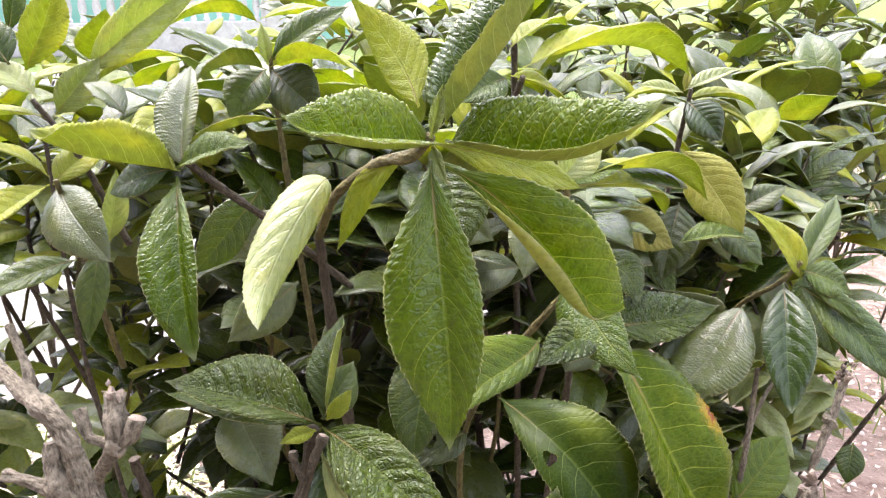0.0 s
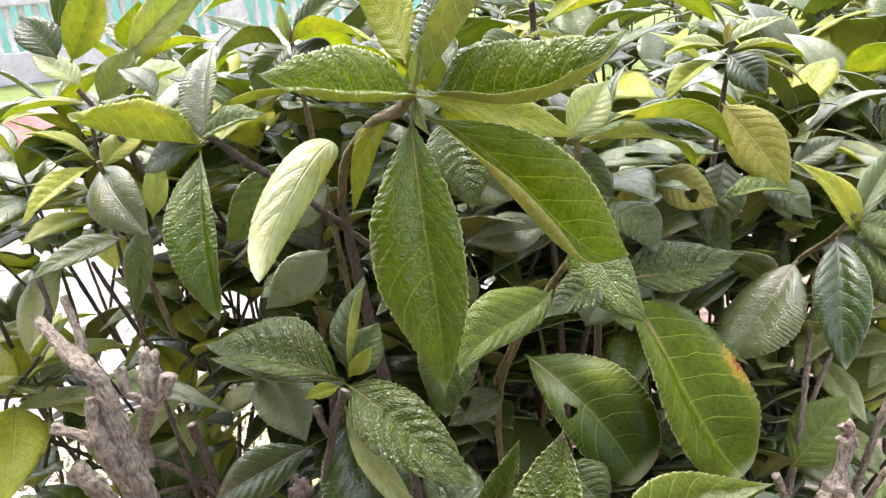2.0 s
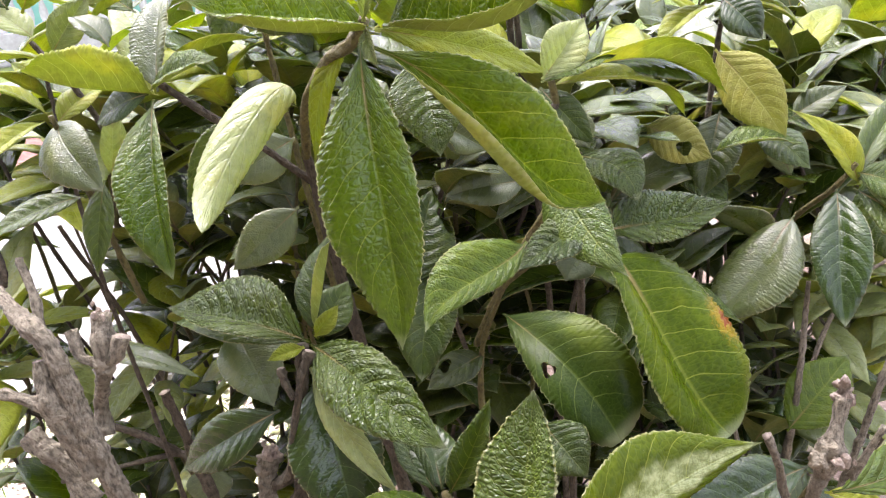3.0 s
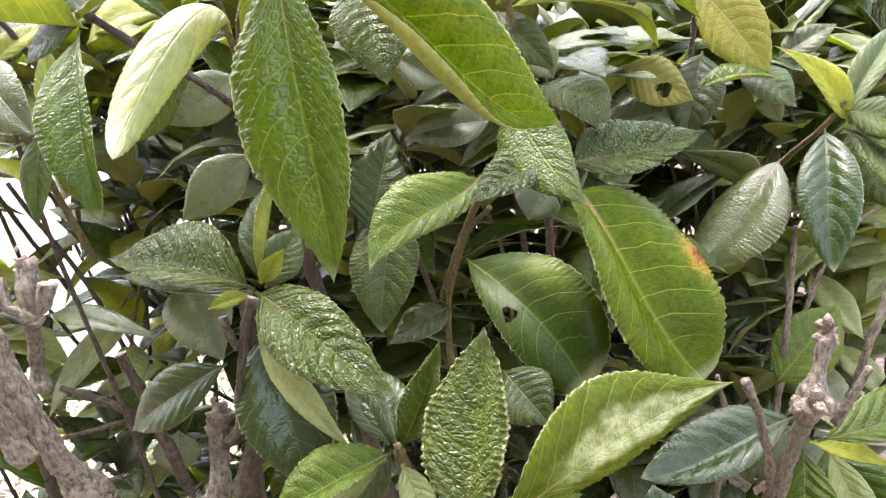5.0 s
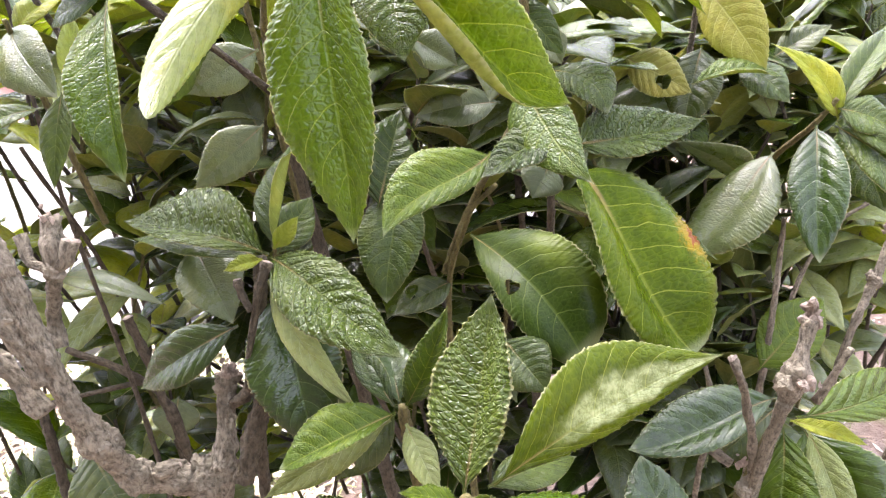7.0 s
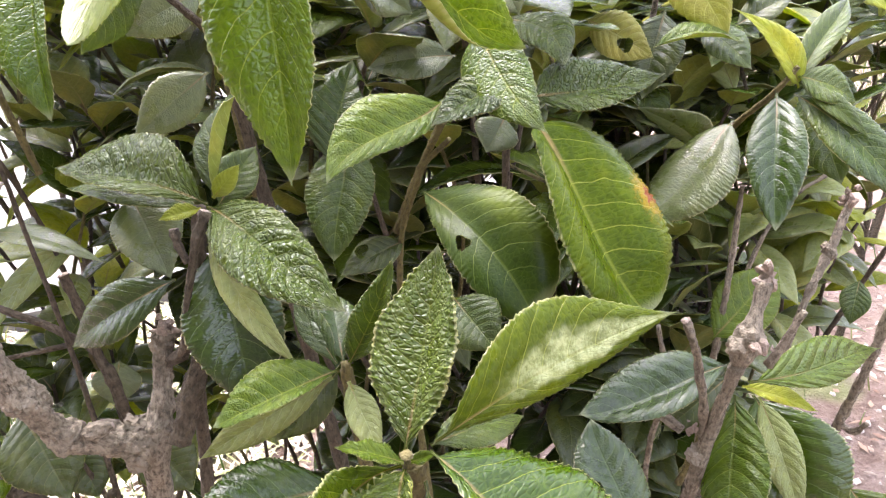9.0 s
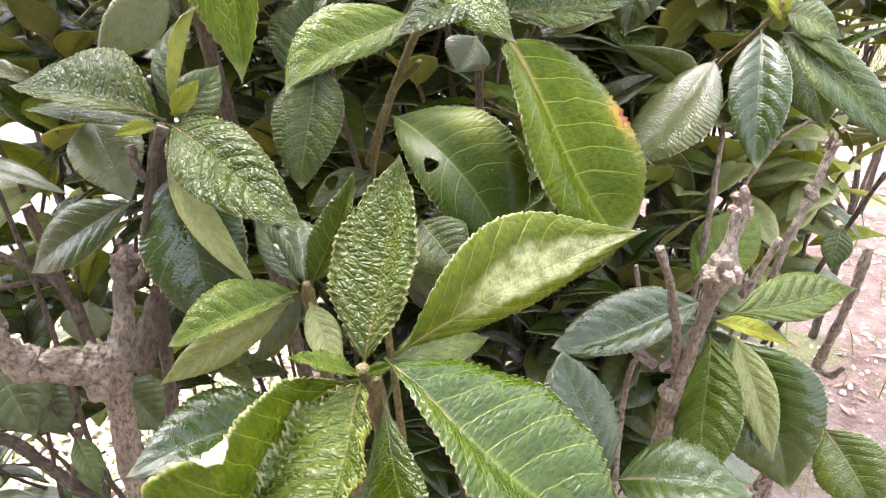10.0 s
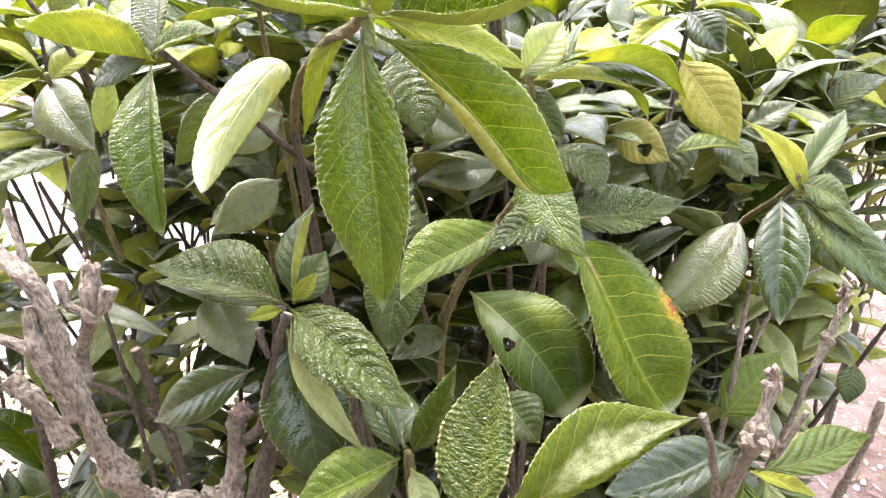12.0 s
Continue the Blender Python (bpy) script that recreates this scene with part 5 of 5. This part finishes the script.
leaf(shoot, (0.0452, 0.4853, 0.9601), (0.0170, 0.4690, 0.9472), (-0.01, -0.61, 0.79), 0.0280, "mid", fold=(10, 30), arch=0.1)
shoot = sprig(RIGHT, [(0.195, 0.66, 0.78, 0.0025), (0.202, 0.65, 0.87, 0.0023), (0.208, 0.643, 0.935, 0.0019)], BARK_DARK, 60)
leaf(shoot, (0.2039, 0.6438, 0.9342), (0.2547, 0.6623, 0.9501), (-0.08, -0.52, 0.85), 0.0209, "pale", fold=(20, 45), arch=0.03)
leaf(shoot, (0.2020, 0.6430, 0.9320), (0.1633, 0.6431, 0.9381), (0.12, -0.65, 0.75), 0.0157, "pale", fold=(45, 20), arch=0.03)
leaf(shoot, (0.2046, 0.6410, 0.9254), (0.2304, 0.6218, 0.8955), (-0.10, -0.87, 0.47), 0.0318, "dark", fold=(19, 19), arch=0.12)
leaf(shoot, (0.2069, 0.6469, 0.9269), (0.2726, 0.6618, 0.9145), (0.26, -0.42, 0.87), 0.0330, "yellow", fold=(5, 55), arch=0.12)
leaf(shoot, (0.2073, 0.6505, 0.9219), (0.2699, 0.6556, 0.8960), (0.36, -0.56, 0.75), 0.0354, "yellow", fold=(5, 50), arch=0.12)
leaf(shoot, (0.2014, 0.6466, 0.9271), (0.1544, 0.6491, 0.9258), (-0.05, -0.42, 0.91), 0.0327, "yellow", fold=(52, 5), arch=0.12)
leaf(shoot, (0.2016, 0.6495, 0.9198), (0.1542, 0.6280, 0.8941), (-0.25, -0.46, 0.85), 0.0396, "yellow", fold=(45, 8), arch=0.12)
leaf(shoot, (0.2029, 0.6435, 0.9333), (0.2070, 0.6495, 0.9507), (-0.20, -0.91, 0.36), 0.0074, "old", fold=(35, 35))
shoot = sprig(MIDDLE, [(0.013, 0.312, 0.70, 0.0023), (0.013, 0.309, 0.72, 0.0023), (0.013, 0.307, 0.737, 0.0023)], STEM_GREEN, 61)
leaf(shoot, (0.0094, 0.3059, 0.7340), (-0.0408, 0.2797, 0.7214), (0.03, -0.47, 0.88), (0.0127, 0.0174), "lush", fold=(52, 15), arch=0.068, sway=-0.026, crinkle=0.8, bend=(0.001, 0.001, -3, 0.78, 0.97))
leaf(shoot, (0.0061, 0.3087, 0.7281), (-0.0648, 0.3104, 0.6788), (-0.27, -0.89, 0.36), 0.0182, "pale", fold=(5, 30), arch=0.04)
leaf(shoot, (0.0142, 0.3076, 0.7359), (0.0378, 0.3052, 0.7894), (-0.15, -0.99, 0.02), 0.0177, "fresh", fold=(30, 45), arch=0.03, sway=0.03, crinkle=2.5)
leaf(shoot, (0.0147, 0.3026, 0.7303), (0.0325, 0.2744, 0.7109), (0.02, -0.56, 0.83), 0.0148, "pale", fold=(25, 10), arch=0.05)
leaf(shoot, (0.0072, 0.3141, 0.7322), (-0.0189, 0.3458, 0.7510), (-0.08, -0.56, 0.83), 0.0143, "mid", fold=(20, 30), arch=0.05)
leaf(shoot, (0.0097, 0.3166, 0.7323), (-0.0021, 0.3522, 0.7498), (0.09, -0.42, 0.90), 0.0248, "dark", fold=(19, 19), arch=0.05)
leaf(shoot, (0.0060, 0.3229, 0.7230), (-0.0268, 0.3141, 0.6876), (-0.12, -0.93, 0.35), 0.0222, "dull", fold=(14, 19), arch=0.04, hole=(.7,.3,.12))
shoot = sprig(MIDDLE, [(0.053, 0.262, 0.69, 0.0032), (0.051, 0.25, 0.715, 0.0030), (0.048, 0.243, 0.738, 0.0027)], STEM_GREEN, 62)
leaf(shoot, (0.0457, 0.2542, 0.7306), (0.0579, 0.2953, 0.8002), (-0.17, -0.77, 0.61), (0.0231, 0.0155), "frill", fold=(8, 31), arch=-0.020, sway=0.006, crinkle=2, bend=(-0.021, -0.004, 8, 0.95, 1.17))
leaf(shoot, (0.0583, 0.2505, 0.7385), (0.1554, 0.3058, 0.7643), (0.16, -0.85, 0.50), (0.0261, 0.0121), "lush", fold=(18, -16), arch=-0.025, sway=-0.032, crinkle=0.8, spot="gloss_blotch", bend=(-0.030, -0.003, -23, 1.15, 1.28))
leaf(shoot, (0.0593, 0.2243, 0.7555), (0.1382, 0.1979, 0.7006), (0.15, -0.24, 0.96), (0.0379, 0.0305), "deep", fold=(10, 45), arch=-0.019, sway=0.038, crinkle=1, bend=(-0.021, 0.008, 30, 0.76, 0.79))
leaf(shoot, (0.0455, 0.2471, 0.7299), (-0.0011, 0.1727, 0.7128), (0.53, -0.82, 0.20), (0.0200, 0.0395), "lush", fold=(14, 38), arch=-0.015, sway=0.017, crinkle=1.2, spot="tip", bend=(0.115, -0.043, -10, 1.00, 0.31))
leaf(shoot, (0.0473, 0.2436, 0.7319), (0.0355, 0.1734, 0.7249), (-0.39, -0.27, 0.88), (0.0125, 0.0272), "frill", fold=(22, 22), arch=-0.040, sway=-0.074, crinkle=3, curl=(20, 20), bend=(-0.056, -0.027, 0, 0.65, 0.30))
leaf(shoot, (0.0544, 0.2430, 0.7262), (0.0812, 0.1887, 0.6948), (-0.53, -0.62, 0.57), (0.0099, 0.0205), "deep", fold=(10, 10), arch=0.059, sway=0.046, crinkle=1, bend=(0.033, 0.008, 0, 1.22, 0.83))
leaf(shoot, (0.0475, 0.2389, 0.7379), (0.0241, 0.2334, 0.7487), (0.45, -0.21, 0.87), 0.0108, "lush", fold=(35, 25), arch=0.05, crinkle=3)
leaf(shoot, (0.0502, 0.2393, 0.7382), (0.0595, 0.2380, 0.7432), (-0.43, -0.64, 0.63), 0.0051, "lush", fold=(35, 25), arch=0.05, crinkle=3)
leaf(shoot, (0.0549, 0.2616, 0.7284), (0.0923, 0.2937, 0.7195), (0.41, -0.23, 0.88), 0.0205, "mid", fold=(8, 20), arch=0.06)
leaf(shoot, (0.0022, 0.3209, 0.6531), (-0.0669, 0.2685, 0.6597), (0.28, -0.26, 0.92), 0.0529, "dark", fold=(14, 14), arch=0.05, sway=0.05)
leaf(shoot, (-0.0804, 0.3534, 0.7557), (-0.1522, 0.3665, 0.7080), (-0.40, -0.83, 0.38), 0.0290, "dark", fold=(17, 19), arch=0.08)
shoot = sprig(RIGHT, [(0.20, 0.44, 0.56, 0.0025), (0.212, 0.43, 0.62, 0.0023), (0.220, 0.42, 0.655, 0.0019)], STEM_GREEN, 63)
leaf(shoot, (0.2164, 0.4189, 0.6675), (0.1253, 0.3773, 0.6604), (0.22, -0.54, 0.81), (0.0161, 0.0229), "dark", fold=(40, 15), arch=0.009, sway=-0.030, crinkle=0.5, bend=(-0.038, -0.023, -7, 0.97, 1.01))
leaf(shoot, (0.2224, 0.4211, 0.6446), (0.2094, 0.3545, 0.5969), (-0.52, -0.49, 0.69), (0.0235, 0.0226), "quilt", fold=(20, -10), arch=0.027, sway=0.000, crinkle=0.5, bend=(0.002, 0.024, -3, 0.99, 0.67))
leaf(shoot, (0.2355, 0.4274, 0.6406), (0.2686, 0.3796, 0.5604), (-0.24, -0.87, 0.42), 0.0675, "dark", fold=(19, 19), arch=0.06, sway=-0.06)
leaf(shoot, (0.2359, 0.4186, 0.6453), (0.2541, 0.3753, 0.5881), (-0.28, -0.81, 0.52), 0.0231, "pale", fold=(10, 30), arch=0.04, sway=-0.03)
leaf(shoot, (0.2101, 0.3655, 0.6905), (0.3180, 0.4540, 0.6581), (0.59, -0.36, 0.73), (0.0171, 0.0113), "quilt", fold=(14, 21), arch=0.039, sway=0.016, crinkle=0.5, bend=(-0.021, -0.021, 1, 0.97, 1.26))
leaf(shoot, (0.2146, 0.3879, 0.6730), (0.2521, 0.3760, 0.6655), (0.03, -0.46, 0.89), 0.0182, "yellow", fold=(5, 45), arch=0.06)
leaf(shoot, (0.1500, 0.3117, 0.6243), (0.1293, 0.3585, 0.6709), (0.18, -0.69, 0.70), (0.0194, 0.0176), "dark", fold=(19, 9), arch=0.049, sway=-0.000, crinkle=0.5, hole=(0.5, -0.6, 0.06), bend=(-0.021, -0.034, -3, 1.15, 1.00))
leaf(shoot, (0.1576, 0.3367, 0.6047), (0.2224, 0.3148, 0.6180), (-0.28, -0.26, 0.93), 0.0475, "dark", fold=(14, 17), arch=0.1)
leaf(shoot, (0.2965, 0.4147, 0.5821), (0.3205, 0.3760, 0.5449), (-0.35, -0.75, 0.56), 0.0431, "mid", fold=(17, 17), arch=0.06, sway=-0.05)
leaf(shoot, (0.2309, 0.5088, 0.6313), (0.2858, 0.5534, 0.6678), (0.07, -0.68, 0.73), 0.0446, "lush", fold=(17, 17), arch=0.06)
leaf(shoot, (0.3585, 0.5807, 0.6435), (0.3502, 0.5648, 0.6125), (-0.36, -0.79, 0.50), 0.0228, "mid", fold=(17, 17), arch=0.06)
leaf(shoot, (0.2324, 0.4662, 0.6291), (0.1902, 0.4554, 0.5910), (-0.24, -0.83, 0.50), 0.0314, "dull", fold=(17, 17), arch=0.1)
shoot = sprig(LEFT, [(-0.17, 0.44, 0.45, 0.0023), (-0.20, 0.43, 0.55, 0.0019), (-0.215, 0.42, 0.62, 0.0015)], BARK_DARK, 64)
leaf(shoot, (-0.2353, 0.4209, 0.6259), (-0.2026, 0.3982, 0.5712), (0.48, -0.67, 0.56), 0.0549, "dull", fold=(14, 14), arch=0.05)
leaf(shoot, (-0.2172, 0.4378, 0.5873), (-0.1988, 0.4225, 0.5512), (0.47, -0.70, 0.54), 0.0373, "dull", fold=(14, 14), arch=0.05)
leaf(shoot, (-0.1825, 0.4080, 0.5641), (-0.1600, 0.3877, 0.5399), (0.30, -0.57, 0.76), 0.0181, "mid", fold=(10, 20), arch=0.05)
leaf(shoot, (-0.2790, 0.4965, 0.7209), (-0.1820, 0.4683, 0.7112), (-0.05, -0.47, 0.88), 0.0200, "sheen", fold=(5, 20), arch=0.12)
leaf(shoot, (-0.2103, 0.5057, 0.6118), (-0.2140, 0.4905, 0.5807), (0.43, -0.83, 0.35), 0.0362, "sheen", fold=(19, 19), arch=0.05)
leaf(shoot, (-0.1748, 0.4582, 0.5744), (-0.1415, 0.4454, 0.5404), (0.35, -0.71, 0.61), 0.0430, "dull", fold=(19, 19), arch=0.05)
leaf(shoot, (-0.2685, 0.5178, 0.6030), (-0.2471, 0.5370, 0.6387), (0.39, -0.89, 0.25), 0.0374, "mid", fold=(19, 19), arch=0.05)


# ---- the rest of the hedge: sprigs behind, leaves of shared shapes ----
rng = np.random.default_rng(21)
STOCK, FAR_STOCK = {}, {}
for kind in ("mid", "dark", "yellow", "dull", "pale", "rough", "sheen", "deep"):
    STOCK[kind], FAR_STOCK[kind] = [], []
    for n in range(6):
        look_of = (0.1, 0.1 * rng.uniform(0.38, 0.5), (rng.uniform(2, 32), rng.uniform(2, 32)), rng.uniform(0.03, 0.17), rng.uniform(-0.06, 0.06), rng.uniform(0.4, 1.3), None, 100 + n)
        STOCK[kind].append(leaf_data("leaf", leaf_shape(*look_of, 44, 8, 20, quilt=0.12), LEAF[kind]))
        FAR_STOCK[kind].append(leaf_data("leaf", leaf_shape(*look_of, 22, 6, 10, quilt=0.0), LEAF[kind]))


def far_sprig(owner, node, size, kinds, count, foot):
    """A stem that rises from foot to node and a loose whorl of drooping leaves round its end."""
    node, foot = Vector(node), Vector(foot)
    mid = foot.lerp(node, 0.6) + Vector((rng.uniform(-0.04, 0.04), rng.uniform(-0.03, 0.03), 0))
    stem = under(tube("sprig", [(*foot, 0.0021), (*mid, 0.0017), (*node, 0.0013)], BARK_DARK if rng.random() < 0.6 else STEM_GREEN, None, 6, 4, 0.1, int(rng.integers(1000))), owner)
    up = (node - mid).normalized()
    turn = rng.uniform(0, 6.28)
    stock = STOCK if node.y < 1.0 else FAR_STOCK
    for k in range(count):
        a = turn + k * 2.4
        out = Vector((math.cos(a), math.sin(a), 0))
        rise = rng.uniform(-0.7, 0.4) if k > 1 else rng.uniform(0.1, 0.9)
        way = (out + Vector((0, 0, rise)) + up * 0.2).normalized()
        base = node - up * 0.011 * k * size / 0.1
        face = Vector((0, 0, 1)) + out * max(0.0, -rise) + Vector(rng.normal(0, 0.2, 3).tolist())
        kind = kinds[int(rng.integers(len(kinds)))]
        ob = new("leaf", stock[kind][int(rng.integers(6))])
        s = size / 0.1 * rng.uniform(0.7, 1.2)
        ob.parent = stem
        ob.matrix_parent_inverse = stem.matrix_world.inverted()
        ob.matrix_world = aim(base, base + way, face) @ Matrix.Diagonal((s, s, s, 1))
    return stem


BACK = [shrub("dense shrub farther along the hedge with glossy serrated leaves", p) for p in ((-0.35, 0.72, 0), (0.05, 0.68, 0), (0.30, 0.80, 0), (-0.1, 1.05, 0), (0.4, 1.2, 0), (-0.7, 1.25, 0), (0.0, 1.55, 0), (0.75, 1.45, 0), (0.45, 2.0, 0), (1.1, 2.1, 0))]
bpy.context.view_layer.update()
for n, plant in enumerate(BACK):
    x, y, _ = plant.location
    branch(plant, [(x, y, 0, 0.009), (x + 0.02, y, 0.3, 0.006), (x - 0.01, y + 0.02, 0.62, 0.004)], BARK_DARK, 0.1, 70 + n, sides=8)
    for k in range(3):
        a = n + k * 1.57
        branch(plant, [(x + 0.015, y, 0.22 + 0.05 * k, 0.004), (x + 0.12 * math.cos(a), y + 0.12 * math.sin(a), 0.45, 0.003), (x + 0.22 * math.cos(a), y + 0.22 * math.sin(a), 0.68, 0.002)], BARK_DARK, 0.1, 90 + n * 4 + k, sides=7)


def owner_of(x, y):
    return min(BACK, key=lambda s: (s.location.x - x) ** 2 + (s.location.y - y) ** 2)


def fill(count, xs, ys, zs, kinds, size, leaves=(6, 10)):
    for _ in range(count):
        y = rng.uniform(*ys)
        x = rng.uniform(xs[0], xs[1]) * (y if ys[0] > 0.63 else 1.0)
        z = rng.uniform(*zs)
        far_sprig(owner_of(x, y), (x, y, z), size * rng.uniform(0.8, 1.15), kinds, int(rng.integers(*leaves)), (x + rng.uniform(-0.06, 0.06), y + rng.uniform(0.0, 0.10), max(0.0, z - rng.uniform(0.10, 0.26))))


# close behind the near sprigs
fill(16, (-0.12, 0.11), (0.53, 0.62), (0.74, 0.88), ("sheen", "mid", "dull", "mid"), 0.085)
fill(7, (-0.10, 0.17), (0.56, 0.63), (0.58, 0.74), ("dull", "dark", "mid"), 0.085)
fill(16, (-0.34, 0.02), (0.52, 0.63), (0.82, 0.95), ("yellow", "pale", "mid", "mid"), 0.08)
fill(14, (-0.40, -0.11), (0.56, 0.63), (0.44, 0.80), ("mid", "pale", "sheen", "yellow"), 0.075, (5, 8))
# dark leaf kinds put some of the low shade into the colour
fill(24, (-0.06, 0.26), (0.56, 0.63), (0.22, 0.60), ("dull", "dark"), 0.09)
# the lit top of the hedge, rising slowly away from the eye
# yellow and pale leaf kinds put part of this brightness into the colour
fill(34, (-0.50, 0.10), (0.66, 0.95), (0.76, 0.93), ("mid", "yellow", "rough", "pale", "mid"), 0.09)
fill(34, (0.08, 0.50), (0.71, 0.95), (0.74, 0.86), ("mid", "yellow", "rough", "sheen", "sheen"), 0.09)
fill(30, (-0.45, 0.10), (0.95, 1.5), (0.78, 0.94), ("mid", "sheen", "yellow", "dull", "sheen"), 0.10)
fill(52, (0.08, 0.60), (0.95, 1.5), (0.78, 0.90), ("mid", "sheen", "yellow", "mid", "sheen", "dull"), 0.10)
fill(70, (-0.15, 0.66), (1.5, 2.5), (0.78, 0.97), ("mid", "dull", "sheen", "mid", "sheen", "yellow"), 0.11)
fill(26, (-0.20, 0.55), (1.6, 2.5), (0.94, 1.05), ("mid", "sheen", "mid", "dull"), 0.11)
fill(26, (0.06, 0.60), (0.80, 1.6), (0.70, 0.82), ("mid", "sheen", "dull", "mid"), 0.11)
fill(14, (-0.45, 0.06), (0.80, 1.5), (0.70, 0.84), ("mid", "pale", "sheen", "yellow"), 0.10)
fill(8, (-0.12, 0.16), (0.80, 1.1), (0.90, 0.97), ("mid", "yellow", "mid"), 0.095)
# the shaded inside
# duller leaf kinds carry part of that shade in their colour
fill(24, (-0.20, 0.36), (0.66, 0.95), (0.30, 0.74), ("dull", "mid"), 0.09)
fill(22, (-0.12, 0.34), (0.68, 0.95), (0.10, 0.55), ("dull", "mid"), 0.10)
fill(26, (-0.20, 0.40), (0.95, 1.5), (0.35, 0.74), ("dull", "mid", "mid"), 0.10)
fill(18, (-0.22, -0.02), (0.72, 1.1), (0.48, 0.76), ("sheen", "mid", "pale"), 0.10)
fill(6, (-0.75, -0.15), (0.70, 1.0), (0.45, 0.85), ("pale", "mid", "yellow"), 0.085, (5, 8))
fill(12, (0.28, 0.43), (0.68, 0.90), (0.25, 0.66), ("sheen", "mid", "mid"), 0.085)
# where the hedge thins out towards the pavement
fill(9, (-0.52, -0.24), (0.50, 0.63), (0.66, 0.92), ("mid", "pale", "yellow", "mid"), 0.085)
fill(7, (-0.85, -0.40), (0.66, 0.95), (0.60, 0.88), ("mid", "pale", "yellow", "dull"), 0.09)
fill(4, (-0.50, -0.20), (0.56, 0.63), (0.34, 0.62), ("mid", "pale", "yellow"), 0.08, (4, 7))
fill(16, (-0.22, -0.02), (0.62, 0.63), (0.55, 0.80), ("dull", "mid", "dark"), 0.085, (5, 8))
fill(9, (0.36, 0.47), (0.66, 0.90), (0.35, 0.68), ("sheen", "mid", "dull"), 0.085)
# paler leaf kinds paint more light into this dim part
fill(12, (0.25, 0.58), (0.66, 0.74), (0.58, 0.82), ("mid", "pale", "sheen"), 0.085, (4, 6))
for spot in ((-0.11, 0.80, 0.80), (-0.16, 0.80, 0.74), (-0.36, 0.80, 0.82), (-0.22, 0.80, 0.67), (-0.33, 0.80, 0.76)):
    far_sprig(owner_of(spot[0], spot[1]), spot, 0.1, ("sheen", "mid", "pale"), 7, (spot[0], spot[1] + 0.05, spot[2] - 0.2))
for spot in ((0.01, 0.47, 0.865), (0.075, 0.50, 0.885)):
    far_sprig(owner_of(spot[0], spot[1]), spot, 0.08, ("dull", "mid"), 7, (spot[0], spot[1] + 0.05, spot[2] - 0.2))
fill(5, (-0.50, -0.20), (0.48, 0.62), (0.46, 0.74), ("mid", "dark", "dull", "deep"), 0.08, (4, 7))
fill(5, (-0.42, -0.16), (0.50, 0.60), (0.30, 0.62), ("mid", "deep", "sheen"), 0.085, (4, 7))
fill(4, (-0.50, -0.24), (0.44, 0.60), (0.12, 0.45), ("mid", "deep", "dull"), 0.09, (5, 8))
# dark-coloured sprigs added in gaps to stand for the shaded hollow
for spot in ((0.112, 0.620, 0.630), (0.226, 0.620, 0.593), (0.062, 0.625, 0.725), (0.088, 0.625, 0.700)):
    far_sprig(owner_of(spot[0], spot[1]), spot, 0.085, ("deep", "dark", "dull"), 7, (spot[0], spot[1] + 0.05, spot[2] - 0.2))
# pale and yellow leaf kinds brighten the dim right side by colour
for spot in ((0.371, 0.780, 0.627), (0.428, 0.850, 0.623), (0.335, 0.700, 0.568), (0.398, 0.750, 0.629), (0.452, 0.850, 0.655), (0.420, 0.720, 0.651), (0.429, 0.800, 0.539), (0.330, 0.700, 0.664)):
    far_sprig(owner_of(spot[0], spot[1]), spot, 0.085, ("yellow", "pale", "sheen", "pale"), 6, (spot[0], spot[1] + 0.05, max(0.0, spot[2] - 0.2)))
